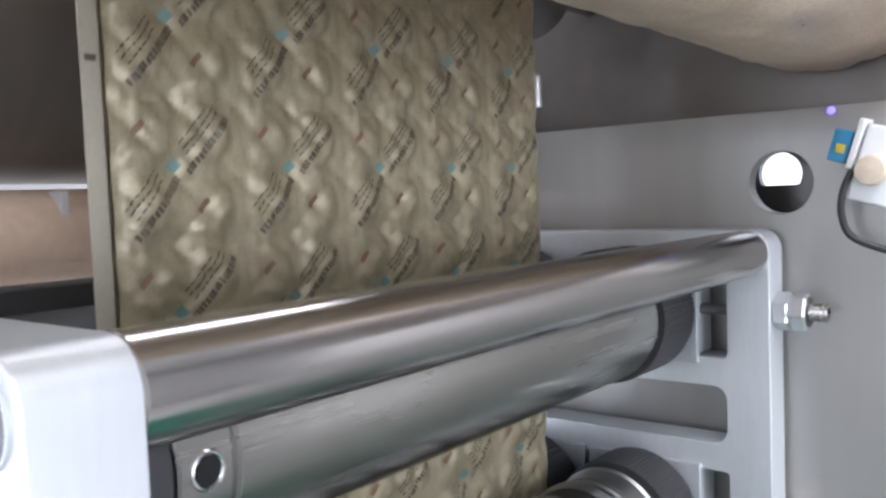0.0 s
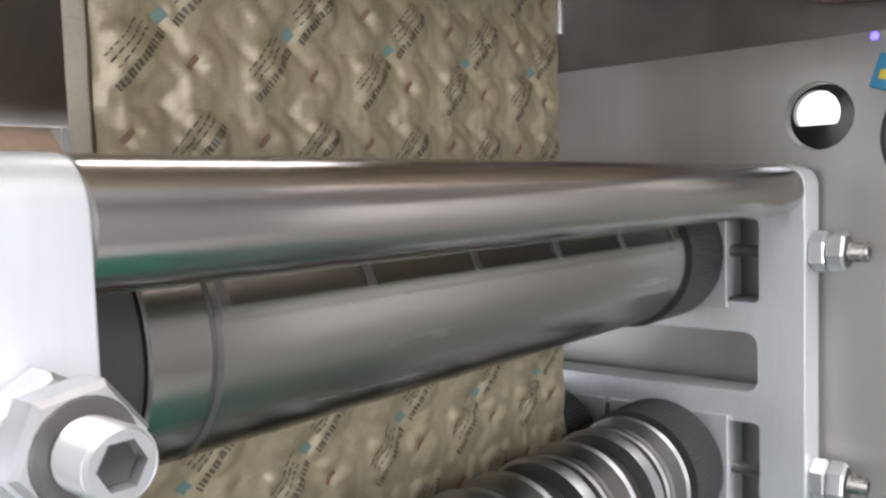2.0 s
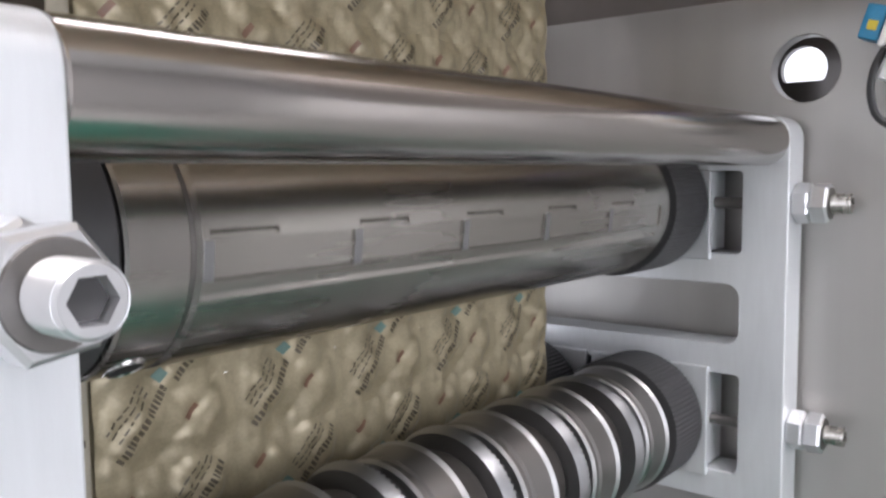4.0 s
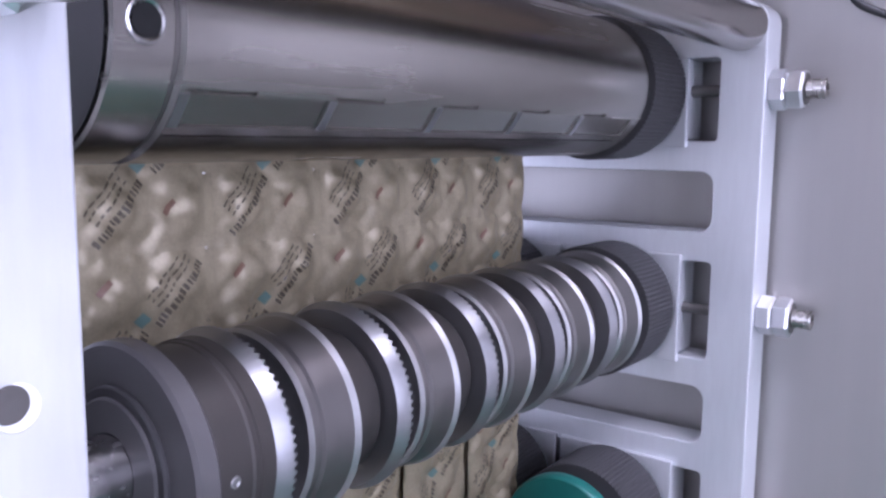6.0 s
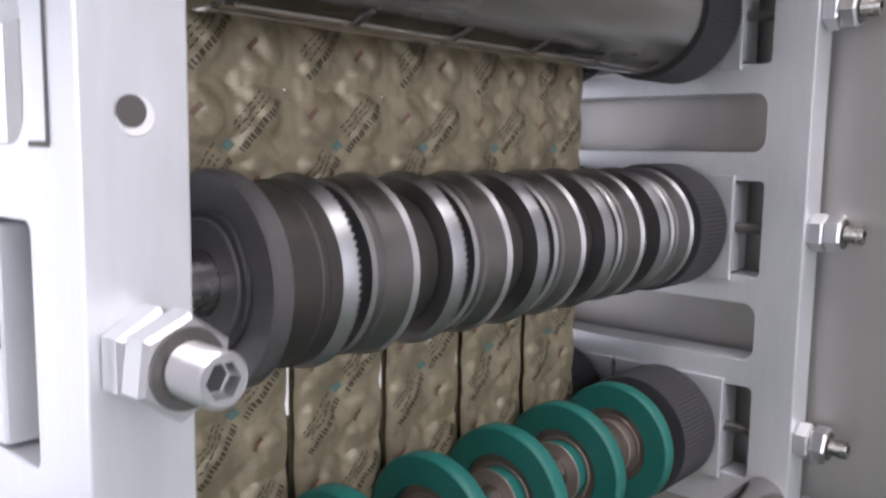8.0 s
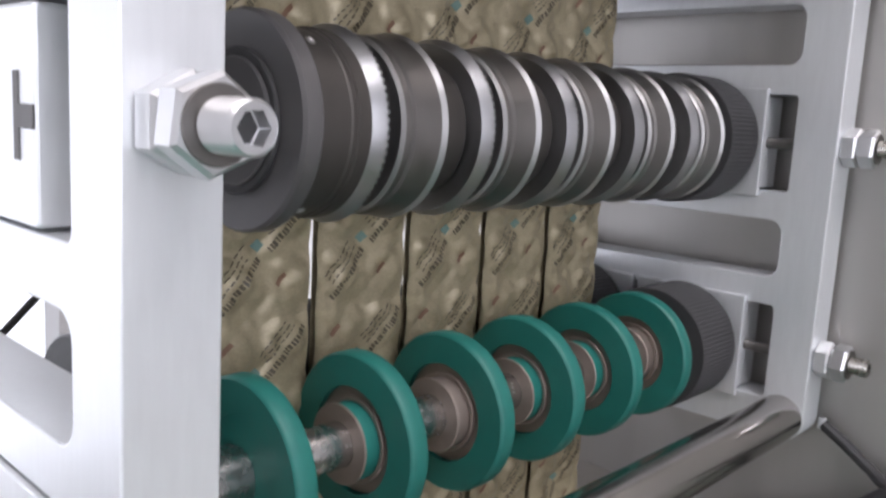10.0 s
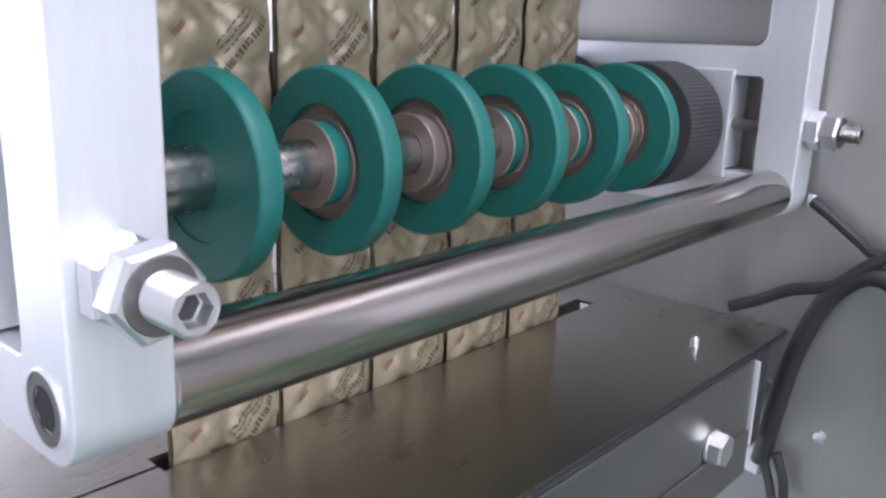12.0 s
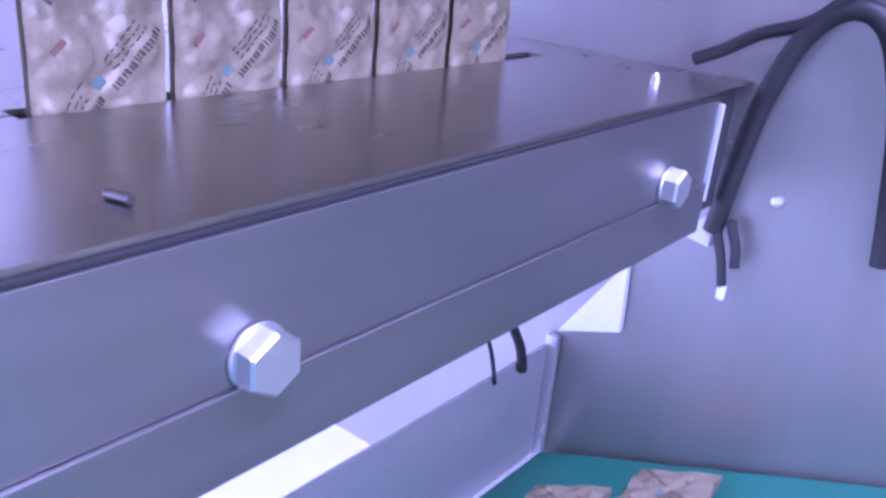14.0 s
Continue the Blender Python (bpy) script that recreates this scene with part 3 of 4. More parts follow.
# ---------------------------------------------------------------- table under the rollers
def table():
    t = thing("film_table", "satin stainless table with a long slot for the film", "table")
    y0, y1, xa, xb = 0.0, 0.42, -0.35, WALL_X - 0.001
    sx0, sx1, sy0, sy1 = 0.057, 0.374, 0.1125, 0.1265
    # one sheet with a narrow slit that widens to the slot
    xs, ys = (xa, -0.05, sx0, sx1, xb), (y0 + 0.001, sy0, 0.1170, 0.1190, sy1, y1)
    bm = bmesh.new()
    grid = [[bm.verts.new((x, y, TABLE_Z)) for y in ys] for x in xs]
    for i in range(4):
        for j in range(5):
            if not (i == 1 and j == 2 or i == 2 and j in (1, 2, 3)):
                bm.faces.new([grid[i][j], grid[i + 1][j], grid[i + 1][j + 1], grid[i][j + 1]])
    bmesh.ops.delete(bm, geom=[v for v in bm.verts if not v.link_faces], context="VERTS")
    lower = bmesh.ops.extrude_face_region(bm, geom=bm.faces[:])
    bmesh.ops.translate(bm, verts=[v for v in lower["geom"] if isinstance(v, bmesh.types.BMVert)], vec=(0, 0, -0.002))
    part("top", bm, TABLE, t)
    part("cutter_guard", box(0.03, 0.385, 0.1070, 0.1090, -0.130, TABLE_Z - 0.0025, 0.0004), DARKSTEEL, t)
    part("cutter_guard", box(0.03, 0.385, 0.1300, 0.1320, -0.130, TABLE_Z - 0.0025, 0.0004), DARKSTEEL, t)
    part("front_flange", box(xa, 0.368, -0.0015, 0.0010, -0.1370, TABLE_Z - 0.0040, 0.0003), FLANGE, t, "folded stainless front flange")
    part("edge_strip", box(xa, 0.368, -0.0008, 0.0016, TABLE_Z - 0.0039, TABLE_Z - 0.0021, 0.0003), RUBBER, t, "thin black strip under the table edge")
    part("front_strip", box(xa, 0.368, -0.0035, -0.0017, -0.1372, -0.1090, 0.0006), FLANGE, t, "lower stainless strip along the flange")
    for x in (0.062, 0.318):
        b = part("hex_bolt", hexagon(-0.0030, -0.0110, 0.0170, 0, centre=(x, 0, -0.1015)), ZINC, t, "zinc-plated hex bolt")
        part("washer", ring(-0.0034, -0.0016, 0, 0.0100, 0.0004, 32, axis="Y", centre=(x, 0, -0.1015)), ZINC, b)
    for x, y, k in ((0.349, 0.028, 1.0),):
        s = part("stud", lathe([(TABLE_Z, 0.0026), (TABLE_Z + 0.005 * k, 0.0024), (TABLE_Z + 0.0065 * k, 0.0012), (TABLE_Z + 0.0068 * k, 0)], 16, "Z", None, (x, y, 0)), ZINC, t)
    part("end_cap", box(0.3684, 0.3712, -0.004, 0.030, -0.120, -0.066, 0.0008), ALU, t, "light metal end bracket")
    part("corner_clip", box(0.3720, 0.4060, 0.004, 0.028, -0.132, -0.0635, 0.0015), NYLON, t, "black rubber corner buffer")


table()
loose = link_mesh("loose_screw", sweep([(0.0378, 0.0272, TABLE_Z + 0.0015), (0.0389, 0.0235, TABLE_Z + 0.0015), (0.0400, 0.0195, TABLE_Z + 0.0015)], 0.0014, 12), RODST)
tagged(loose, "dull headless screw lying on the steel table", "screw")


def under_table():
    # bright gussets behind the flange, chute sides and the belt
    for name, pts in (("gusset", [(0.055, -0.188), (0.053, -0.240), (0.100, -0.257)]), ("gusset", [(0.004, -0.139), (0.030, -0.158), (0.006, -0.162)])):
        bm = bmesh.new()
        loop = [bm.verts.new((WALL_X - 0.006, y, z)) for y, z in pts]
        f = bm.faces.new(loop)
        ex = bmesh.ops.extrude_face_region(bm, geom=[f])
        bmesh.ops.translate(bm, verts=[v for v in ex["geom"] if isinstance(v, bmesh.types.BMVert)], vec=(0.005, 0, 0))
        tagged(link_mesh(name, bm, WHITE), "white painted gusset plate on the panel", "bracket", "gussets")
    ch = thing("discharge_chute", "grey sheet-metal chute over the green belt", "chute")
    part("back_sheet", box(-0.30, WALL_X - 0.008, 0.105, 0.108, -0.365, -0.270, 0.0006), CHUTE, ch)
    part("corner_post", box(WALL_X - 0.0075, WALL_X - 0.0015, 0.098, 0.108, -0.365, -0.262, 0.001), CHUTE, ch)
    part("corner_screw", lathe([(0.0, 0.004), (-0.002, 0.0035), (-0.0025, 0)], 16, "Y", None, (WALL_X - 0.009, 0.0975, -0.338)), ZINC, ch)
    part("clip", sweep([(0.353, 0.1015, -0.226), (0.364, 0.1015, -0.242), (0.374, 0.1020, -0.258), (0.380, 0.1025, -0.276)], 0.0035, 10), RUBBER, ch, "black cable clip")
    part("clip", sweep([(0.332, 0.1035, -0.232), (0.340, 0.1035, -0.248), (0.349, 0.1035, -0.275)], 0.0015, 8), RUBBER, ch)
    cv = thing("conveyor", "green conveyor belt rising to the front with cut sachets", "conveyor", at=(0, BELT_Y, BELT_Z))
    cv.rotation_euler = (radians(BELT_TILT), 0, 0)
    part("belt", box(-0.30, WALL_X - 0.003, -0.55, 0.0, -0.005, 0.0, 0.001), BELT, cv)
    part("frame", box(-0.30, WALL_X - 0.003, -0.55, 0.0, -0.05, -0.0055, 0.002), PANEL, cv)



under_table()


def cables():
    x = WALL_X - 0.009
    h = thing("cable_loom", "thick black rubber cable loop with loose wire ends", "cable")
    part("hose", sweep([(x, 0.004, -0.150), (x, -0.002, -0.105), (x - 0.003, -0.010, -0.066), (x - 0.004, -0.024, -0.030), (x - 0.004, -0.044, -0.013),
                        (x - 0.003, -0.064, -0.022), (x, -0.078, -0.062), (x, -0.086, -0.110), (x, -0.090, -0.142)], 0.0060, 14), RUBBER, h)
    part("upper_wire", sweep([(x, -0.005, 0.024), (x, -0.018, 0.016), (x, -0.034, 0.005), (x - 0.004, -0.048, -0.001), (x, -0.075, 0.002), (x, -0.11, 0.014)], 0.0036, 10), RUBBER, h)
    part("clip_wire", sweep([(x, 0.036, -0.052), (x, 0.020, -0.044), (x - 0.003, 0.000, -0.032), (x - 0.006, -0.026, -0.022), (x - 0.006, -0.046, -0.004), (x, -0.070, 0.010)], 0.0038, 10), RUBBER, h)
    part("wire_end", sweep([(x - 0.001, 0.002, -0.146), (x - 0.001, -0.005, -0.165), (x - 0.001, -0.009, -0.182)], 0.0030, 10), RUBBER, h)
    part("wire_end", sweep([(x - 0.001, -0.006, -0.140), (x - 0.001, -0.012, -0.155), (x - 0.001, -0.014, -0.168)], 0.0032, 10), RUBBER, h)
    part("ferrule", lathe([(-0.190, 0), (-0.190, 0.0026), (-0.181, 0.0028), (-0.181, 0)], 14, "Z", None, (x - 0.001, -0.0095, 0)), WHITE, h, "white wire ferrule")
    part("bare_tip", lathe([(0.021, 0), (0.021, 0.0026), (0.028, 0.0024), (0.028, 0)], 14, "Z", None, (x, -0.0045, 0)), ZINC, h, "bare metal wire tip")
    for y, z in ((-0.027, -0.1245), (0.009, -0.1)):
        s = link_mesh("panel_screw", lathe([(WALL_X - 0.0001, 0.0042), (WALL_X - 0.0018, 0.0036), (WALL_X - 0.0026, 0.0)], 20, "X", None, (0, y, z)), ZINC)
        tagged(s, "small zinc screw head in the stainless panel", "screw", "panel screws")


cables()


# ---------------------------------------------------------------- above and behind
def upper_parts():
    roll = thing("film_drum", "wide drum wrapped in crumpled plain beige foil", "film roll", at=(0, -0.012, 0.556))
    bm = lathe([(-0.25, 0), (-0.25, 0.095), (0.478, 0.095), (0.482, 0.092), (0.482, 0)], 96)
    bmesh.ops.subdivide_edges(bm, edges=[e for e in bm.edges if abs(e.verts[0].co.x - e.verts[1].co.x) > 0.3], cuts=90)
    for v in bm.verts:
        if abs(v.co.y) + abs(v.co.z) > 0.02:
            k = 1 + 0.005 * noise.noise(Vector((v.co.x * 18, v.co.y * 30, v.co.z * 30))) + 0.018 * abs(noise.noise(v.co * 55)) + 0.010 * noise.noise(v.co * 110)
            th = math.atan2(v.co.z, v.co.y)
            k += 0.016 * (1 - abs(noise.noise(Vector((v.co.x * 16 + th * 2.0, th * 3.0 - v.co.x * 6, 7.0))))) ** 4
            v.co.y, v.co.z = v.co.y * k, v.co.z * k
    part("wrapped_foil", bm, FOILIN, roll)
    part("journal", ring(0.4822, WALL_X + 0.0638, 0, 0.012, 0.0005, 24), STEEL, roll)
    pin = link_mesh("guide_pin", lathe([(0.405, 0), (0.405, 0.0030), (0.423, 0.0030), (0.426, 0)], 16, "Z", None, (0.338, 0.112, 0)), ZINC)
    pin.location = (0, 0.004, 0.036)
    tagged(pin, "small bright guide pin beside the film edge", "pin")
    reel = thing("film_reel", "large brown film reel behind the machine", "film reel", at=(0, 0.47, 0.531))
    part("film", ring(-0.25, 0.30, 0.03, 0.120, 0.002, 96), CARD, reel)
    part("core", ring(-0.30, 0.36, 0, 0.029, 0.001, 32), STEEL, reel)
    roll2 = thing("cardboard_roll", "tan cardboard roll behind the film", "roll", at=(0, 0.43, 0.372))
    part("tube", ring(-0.20, 0.262, 0.018, 0.034, 0.001, 64), TAN, roll2)
    part("rod", ring(-0.30, 0.30, 0, 0.0178, 0.0005, 24), STEEL, roll2)
    bar = link_mesh("black_bar", box(-0.30, 0.40, 0.30, 0.33, 0.318, 0.350, 0.003), NYLON)
    tagged(bar, "black square cross bar behind the rollers", "bar")
    lug = link_mesh("white_sheet", box(0.190, 0.196, 0.40, 0.46, 0.378, 0.404, 0.001), WHITE)
    tagged(lug, "small white sheet-metal lug by the reel", "bracket")
    for pts in ([(-0.02, 0.35, -0.056), (0.05, 0.35, 0.034), (0.081, 0.35, 0.067), (0.106, 0.35, 0.093), (0.15, 0.35, 0.16), (0.18, 0.345, 0.25), (0.19, 0.330, 0.322)],):
        wire = link_mesh("rear_cable", sweep(pts, 0.0024, 10), RUBBER)
        tagged(wire, "thin black cable hanging behind the rollers", "cable")
    slot = link_mesh("frame_upright", box(-0.32, -0.30, 0.28, 0.60, -0.058, 0.95, 0.002), PANEL)
    tagged(slot, "stainless upright of the rear frame", "upright")


upper_parts()


def sensor():
    s = thing("sensor", "photo sensor with blue body, white bracket and black cable", "sensor", at=(WALL_X - 0.001, -0.055, 0.398))
    s.rotation_euler = (radians(17), 0, 0)
    for y, z in ((-0.004, 0.0135), (-0.014, 0.012), (-0.012, -0.014)):
        # flat black dots paint the dark of the screw holes
        part("screw_hole", lathe([(-0.0163, 0), (-0.0163, 0.0022)], 16, "X", None, (0, y, z)), RECESS_SHADE, s)
    part("blue_body", box(-0.016, -0.002, 0.0175, 0.0275, -0.004, 0.014, 0.001), BLUEP, s)
    part("yellow_mark", box(-0.0165, -0.0155, 0.0195, 0.0245, 0.001, 0.006, 0.0005), YELP, s)
    part("bracket", box(-0.018, 0.0, 0.0130, 0.0165, -0.006, 0.022, 0.0008), WHITE, s, "white sheet bracket")
    part("white_body", box(-0.016, 0.0, -0.022, 0.012, -0.022, 0.020, 0.0015), WHITE, s)
    part("knob", lathe([(-0.017, 0.0), (-0.017, 0.0085), (-0.024, 0.0075), (-0.0255, 0)], 28, "X", None, (0, 0.003, -0.004)), BEIGEP, s, "beige round knob")
    part("cable", sweep([(-0.014, 0.0125, -0.004), (-0.018, 0.0135, -0.018), (-0.018, 0.010, -0.032), (-0.016, 0.000, -0.042), (-0.010, -0.030, -0.044)], 0.0020, 10), RUBBER, s)
    led = link_mesh("indicator_light", lathe([(WALL_X - 0.0021, 0.0), (WALL_X - 0.0017, 0.0016), (WALL_X, 0.0022)], 16, "X", None, (0, -0.0265, 0.4305)), LED)
    tagged(led, "tiny blue indicator light", "indicator")


sensor()


# ---------------------------------------------------------------- film web: rows of five filled sachets
PITCH, WIDTH, GAP = 0.0540, 0.0513, 0.0040
FILM_X = 0.0623
CUT_Z, KNIFE_Z = -0.125, Z2


def quilt(w, v):
    """Diagonal creases that run on from lane to lane and row to row; w counts across one lane with its gap."""
    a, b = abs(math.sin(2 * math.pi * (w + v))), abs(math.sin(2 * math.pi * (w - v) + 0.6))
    return 0.0020 * a ** 0.75 + 0.0014 * b ** 0.75


def swell(u, v, seed):
    """How far the filled film stands out at u across and v along a sachet, both 0 to 1. It joins up from row to row and lane to lane."""
    w = (u * WIDTH + GAP / 2) / (WIDTH + GAP)
    h = 0.0
    for cu, cv, size in ((0.24, 0.30, 1.0), (0.74, 0.80, 1.0), (0.76, 0.28, 0.75), (0.26, 0.78, 0.75)):
        for lap in (-1, 0, 1):
            p, q = w - cu, v + lap - cv
            d = ((p + 0.35 * q) / 0.21) ** 2 + ((q - 0.25 * p) / 0.22) ** 2
            h += 0.0030 * size * max(0.0, 1 - d) ** 0.7
    own = min(1.0, v / 0.15, (1 - v) / 0.15)
    away = Vector((seed * 9.1, 3.3, seed * 3.7))

    def rough(q):
        return 0.0010 * noise.noise(q * 1.2) + 0.0017 * abs(noise.noise(q * 1.9)) + 0.0008 * abs(noise.noise(q * 4.1)) + 0.0003 * noise.noise(q * 9)
    fold = own * rough(Vector((u * 4.2, v * 4.2, 0.0)) + away) + (1 - own) * rough(Vector((u * 4.2, 0.0, 0.0)))
    edge = min(1, u / 0.10, (1 - u) / 0.10)
    edge = edge * edge * (3 - 2 * edge)
    return (h + fold) * edge + quilt(w, v) * (0.5 + 0.5 * edge) + 0.0019 * (1 - edge)


def sachet_mesh(seed):
    bm = bmesh.new()
    n, m = 30, 32
    front = [[bm.verts.new(((i / n - 0.5) * WIDTH, -0.0004 - swell(i / n, j / m, seed), (j / m - 0.5) * PITCH * 1.014)) for i in range(n + 1)] for j in range(m + 1)]
    back = [[bm.verts.new(((i / 6 - 0.5) * WIDTH, 0.0002 + 0.45 * max(0.0, swell(i / 6, j / 6, seed + 50) - 0.0016) * (0 < i < 6) * (0 < j < 6), (j / 6 - 0.5) * PITCH * 1.014)) for i in range(7)] for j in range(7)]
    for g, a, b in ((front, n, m), (back, 6, 6)):
        for j in range(b):
            for i in range(a):
                bm.faces.new([g[j][i], g[j][i + 1], g[j + 1][i + 1], g[j + 1][i]])
    me = bpy.data.meshes.new("sachet")
    for f in bm.faces:
        f.smooth = True
    bm.to_mesh(me)
    bm.free()
    me.materials.append(FOIL)
    return me


def flake(bm, seed, cu, cv, wide, tall, lean):
    """A printed patch that lies on the swollen film: centre in u and v, size in metres, leaning by some degrees."""
    c, s = math.cos(radians(lean)), math.sin(radians(lean))
    k = max(1, int(wide / 0.0022))
    rows = []
    for b in (-0.5, 0.5):
        row = []
        for a in range(k + 1):
            p, q = (a / k - 0.5) * wide, b * tall
            x, z = cu * WIDTH + p * c - q * s, cv * PITCH + p * s + q * c
            if not (0.001 < x < WIDTH - 0.001 and 0.0005 < z < PITCH - 0.0005):
                return
            row.append(bm.verts.new((x - WIDTH / 2, -0.0008 - swell(x / WIDTH, z / PITCH, seed), z - PITCH / 2)))
        rows.append(row)
    for a in range(k):
        bm.faces.new([rows[0][a], rows[0][a + 1], rows[1][a + 1], rows[1][a]])


def print_meshes(seed):
    rnd = random.Random(seed)
    lean = 49
    c, s = math.cos(radians(lean)), math.sin(radians(lean))
    out = []

    def put(bm, ou, ov, a, b, wide, tall):
        flake(bm, seed, ou + (a * c - b * s) / WIDTH, ov + (a * s + b * c) / PITCH, wide, tall, lean)

    def keep(name, bm, mat):
        me = bpy.data.meshes.new(name)
        for f in bm.faces:
            f.smooth = True
        bm.to_mesh(me)
        bm.free()
        me.materials.append(mat)
        if len(me.polygons):
            out.append((name, me))

    for ou, ov in ((0.30, 0.36), (0.74, 0.80)):
        # small lines of unreadable text over one bold line
        ink, teal = bmesh.new(), bmesh.new()
        for line in range(3):
            a = -0.011
            while a < 0.008:
                w = rnd.uniform(0.0012, 0.0034)
                put(ink, ou, ov, a + w / 2, 0.0060 - 0.0026 * line, w, 0.0007)
                a += w + 0.0009
        a = -0.0155
        while a < 0.0125:
            w = rnd.uniform(0.0007, 0.0016)
            put(ink, ou, ov, a, -0.0036 + rnd.uniform(-0.0002, 0.0002), w, 0.0030)
            a += w + 0.0007
        keep("printed_text", ink, INK)
        put(teal, ou, ov, 0.0150, 0.0005, 0.0042, 0.0042)
        keep("printed_square", teal, TEAL)
    for ou, ov in ((0.70, 0.30), (0.20, 0.82)):
        red = bmesh.new()
        put(red, ou, ov, 0.0, 0.0, 0.0062, 0.0024)
        keep("printed_mark", red, RED)
    return out


KINDS = [(sachet_mesh(k + 1), print_meshes(k + 1)) for k in range(6)]
TOP_ROW = 0.5086 + 13 * PITCH           # height of the highest row at the start
ROWS_N = 24
SACHETS = []
for r in range(ROWS_N):
    for lane in range(5):
        me, prints = KINDS[(r * 5 + lane * 3 + (r // 3)) % 6]
        ob = tagged(new("sachet", me), "filled gold-beige foil sachet with dark diagonal print", "sachet", "sachets in the film web")
        for name, pm in prints:
            p = new(name, pm)
            p.parent = ob
        SACHETS.append((ob, lane, TOP_ROW - r * PITCH))

STRIP = bpy.data.meshes.new("edge_trim")
bm = bmesh.new()
grid = [[bm.verts.new(((i / 4 - 0.5) * (GAP + 0.0003), -0.0022 - 0.5 * quilt((i / 4 - 0.5) * GAP / (WIDTH + GAP), j / 28), (j / 14 - 0.5) * PITCH / 2)) for i in range(5)] for j in range(15)]
for j in range(14):
    for i in range(4):
        bm.faces.new([grid[j][i], grid[j][i + 1], grid[j + 1][i + 1], grid[j + 1][i]]).smooth = True
bm.to_mesh(STRIP)
bm.free()
STRIP.materials.append(FOIL)
TRIMS = []
for r in range(2 * ROWS_N):
    for slit in range(4):
        ob = tagged(new("edge_trim", STRIP), "narrow foil strip between two lanes of the web", "film strip", "slit film strips")
        TRIMS.append((ob, slit, TOP_ROW + PITCH / 4 - r * PITCH / 2))

def web_edge():
    """The plain left edge of the film, a narrow strip with register marks, that runs with the web down to the slitting roller."""
    out = []
    me = bpy.data.meshes.new("margin")
    b = bmesh.new()
    box(-0.0035, 0.0035, -0.0004, 0.0003, -PITCH / 4, PITCH / 4, 0, b)
    b.to_mesh(me)
    b.free()
    me.materials.append(MARGIN)
    mark = bpy.data.meshes.new("register_mark")
    b = bmesh.new()
    box(-0.0020, 0.0020, -0.0007, -0.0003, -0.0011, 0.0011, 0, b)
    b.to_mesh(mark)
    b.free()
    mark.materials.append(INK)
    for r in range(2 * ROWS_N):
        ob = tagged(new("film_margin", me), "plain unprinted margin strip of the film web", "film strip", "film margin strips")
        if r % 4 == 1:
            p = new("register_mark", mark)
            p.parent = ob
        out.append((ob, TOP_ROW + PITCH / 4 - r * PITCH / 2))
    return out


MARGINS = web_edge()


# ---------------------------------------------------------------- what moves
BEND = radians(45)


def fed(x, z):
    """Where a piece of the web is that would hang at height z: straight, round the guide roller, or on the slope above it."""
    d = z - GUIDE_Z
    if d <= 0:
        return pose(x, FILM_Y, z)
    a = min(d / GUIDE_R, BEND)
    rest = max(0.0, d - GUIDE_R * BEND)
    return pose(x, FILM_Y + GUIDE_R * (1 - math.cos(a)) + rest * math.sin(a), GUIDE_Z + GUIDE_R * math.sin(a) + rest * math.cos(a), -math.degrees(a))


FEED_KEYS = [GUIDE_Z + GUIDE_R * BEND * k / 2 for k in range(3)]


def drawn_off(x, z0):
    """A strip that runs down with the web, is led round under the counter roller and drawn off backwards."""
    rr = REAR_Y - FILM_Y
    arc = rr * math.pi / 2

    def at(t):
        z = z0 - SPEED * t
        if z > KNIFE_Z:
            return fed(x, z)
        d = KNIFE_Z - z
        if d < arc:
            a = d / rr
            return pose(x, REAR_Y - rr * math.cos(a), KNIFE_Z - rr * math.sin(a), math.degrees(a))
        return pose(x, REAR_Y + (d - arc), KNIFE_Z - rr, 90)
    times = {0.0, 14.0}
    for z in FEED_KEYS + [KNIFE_Z, KNIFE_Z - arc / 3, KNIFE_Z - 2 * arc / 3, KNIFE_Z - arc]:
        t = (z0 - z) / SPEED
        if 0 < t < 14:
            times.add(round(t, 2))
    return [(t, at(t)) for t in sorted(times)]


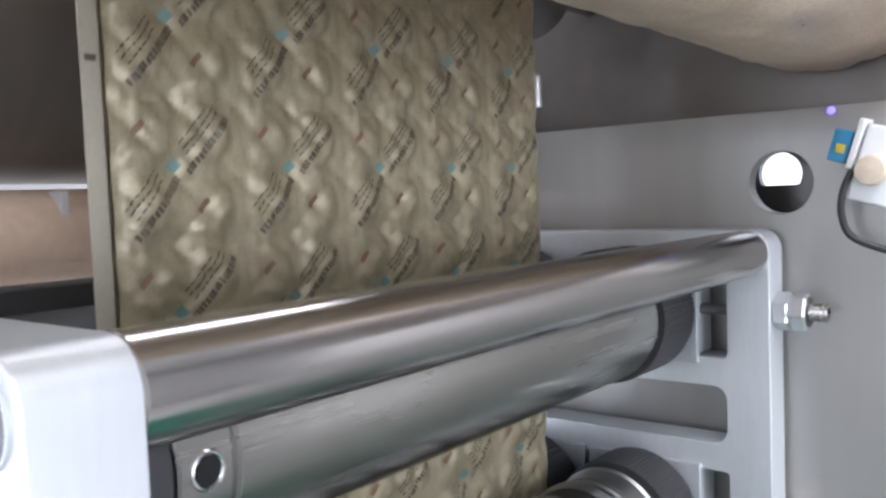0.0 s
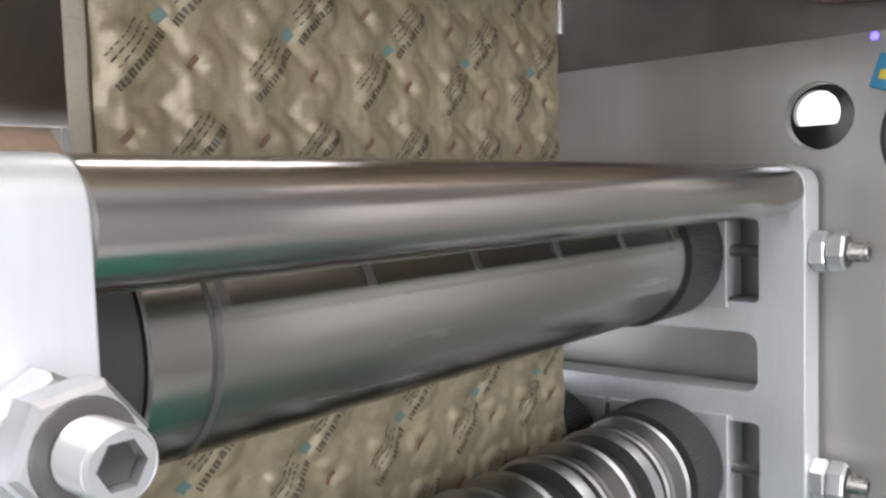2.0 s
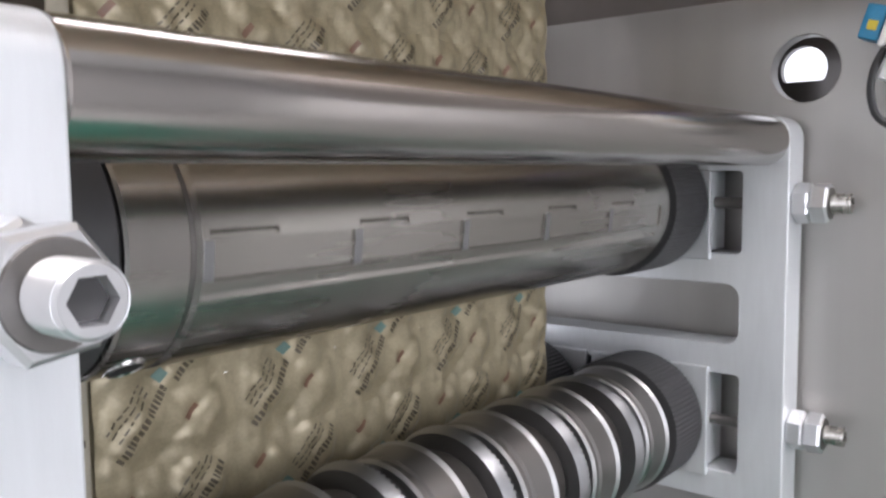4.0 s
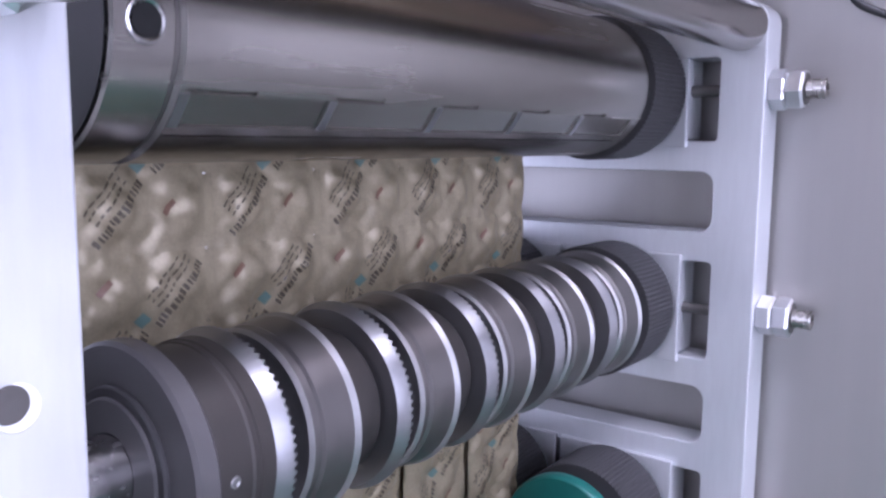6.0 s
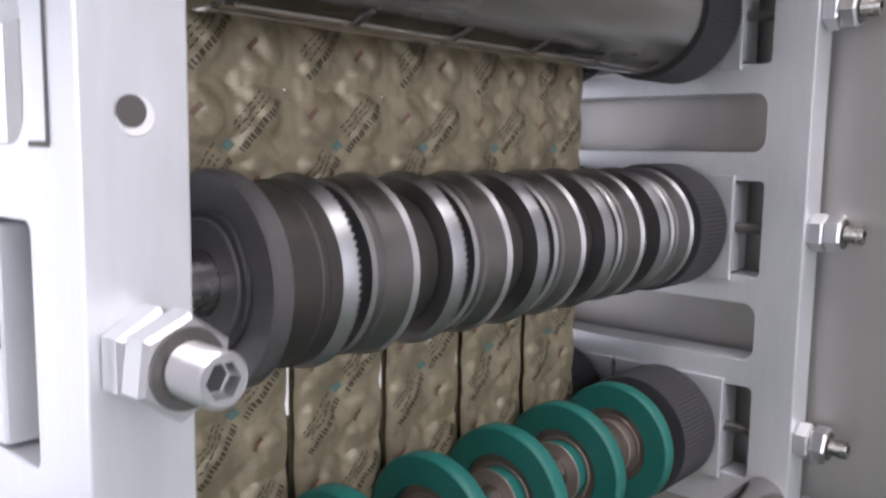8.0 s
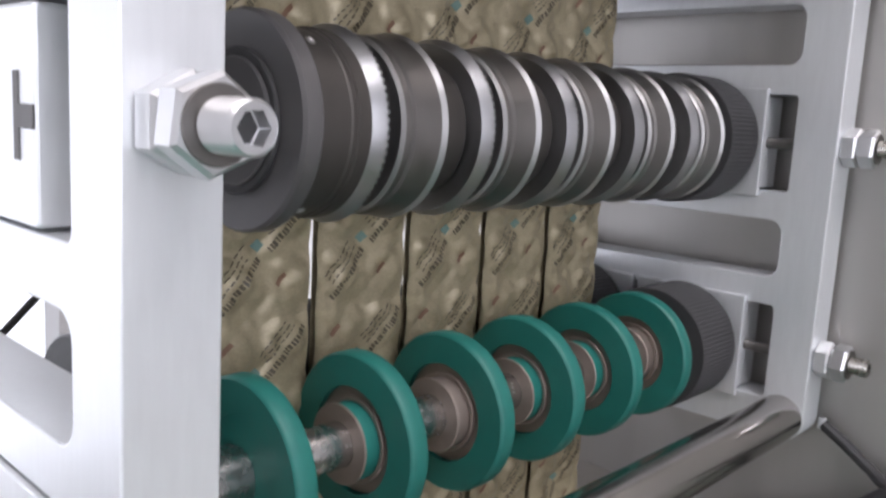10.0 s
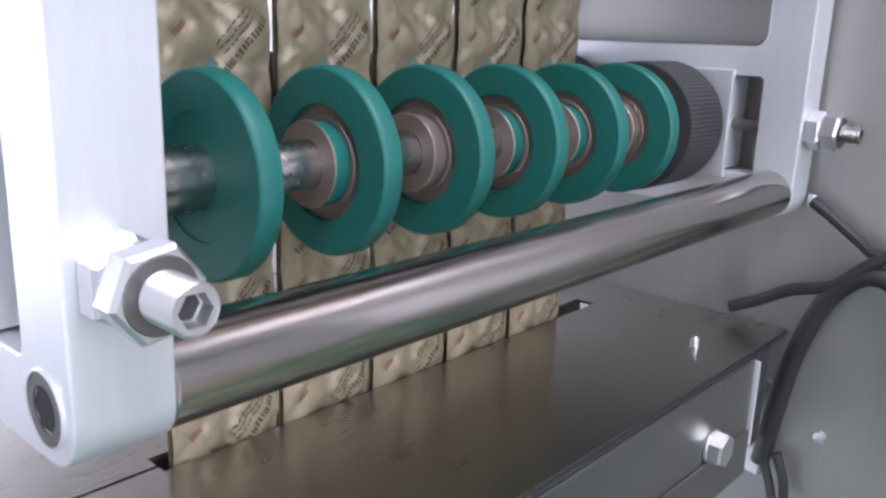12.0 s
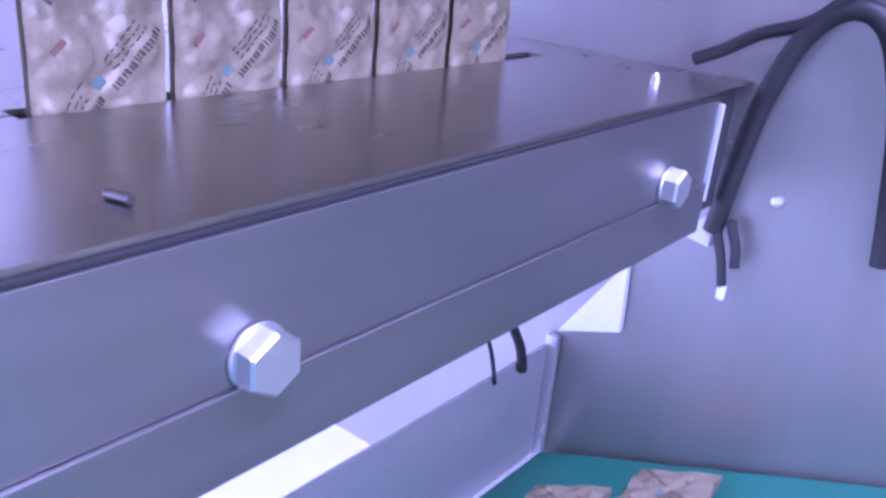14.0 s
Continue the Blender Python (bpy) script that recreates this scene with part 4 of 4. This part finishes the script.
def sachet_rows(lane, z0):
    x = FILM_X + WIDTH / 2 + lane * (WIDTH + GAP)
    tc = (z0 - CUT_Z) / SPEED
    # an end slip in x, heading and spread of its own for each sachet
    s = math.sin(lane * 2.3 + z0 * 37)
    rise = math.tan(radians(-BELT_TILT))
    yb = -0.008 + 0.045 * (1 - lane % 2) + (0.0 if lane > 2 else 0.02 * s)
    yb = {4: -0.006, 3: 0.046}.get(lane, yb)
    side = {4: 0.062, 3: 0.078}.get(lane, 0.0155 * lane) * (1.0 if round((TOP_ROW - z0) / PITCH) % 2 else 0.15)
    zb = BELT_Z + (BELT_Y - yb) * rise + 0.0032
    fall = [(0.0, pose(x, FILM_Y, CUT_Z)), (0.14, pose(x, FILM_Y - 0.030, CUT_Z - 0.040, -22, 8 * s, 6 * s)),
            (0.32, pose(x + 0.35 * side + 0.004 * s, FILM_Y - 0.092, CUT_Z - 0.092, -60, 20 * s, 14 * s)),
            (0.60, pose(x + side + 0.005 * s, yb, zb, -90 + BELT_TILT, 0, 22 * s))]

    def at(t):
        if t <= tc:
            return fed(x, z0 - SPEED * t)
        d = t - tc
        for (a, p), (b, q) in zip(fall, fall[1:]):
            if d <= b:
                return p.lerp(q, (d - a) / (b - a))
        return Matrix.Translation((0, -0.062 * (d - 0.60), 0.062 * (d - 0.60) * rise)) @ fall[-1][1]
    times = {0.0, 14.0}
    for d in (0.0, 0.14, 0.32, 0.60):
        if 0 < tc + d < 14:
            times.add(round(tc + d, 2))
    for z in FEED_KEYS:
        if 0 < (z0 - z) / SPEED < 14:
            times.add(round((z0 - z) / SPEED, 2))
    return [(t, at(t)) for t in sorted(times)]


def straight(ob):
    """Steady speed between keys."""
    keys = ob.animation_data
    for curve in keys.action.layers[0].strips[0].channelbag(keys.action_slot).fcurves:
        for k in curve.keyframe_points:
            k.interpolation = "LINEAR"


def motions():
    for ob, way, start in ROLLERS:
        c = ob.location.copy()
        walk(ob, [(0.5 * k, pose(c.x, c.y, c.z, start + way * TURN * 0.5 * k)) for k in range(29)])
        straight(ob)
    for ob, lane, z0 in SACHETS:
        walk(ob, sachet_rows(lane, z0))
        straight(ob)
    for ob, slit, z0 in TRIMS:
        walk(ob, drawn_off(FILM_X + (slit + 1) * (WIDTH + GAP) - GAP / 2, z0))
        straight(ob)
    for ob, z0 in MARGINS:
        walk(ob, drawn_off(FILM_X - 0.0033, z0))
        straight(ob)


motions()
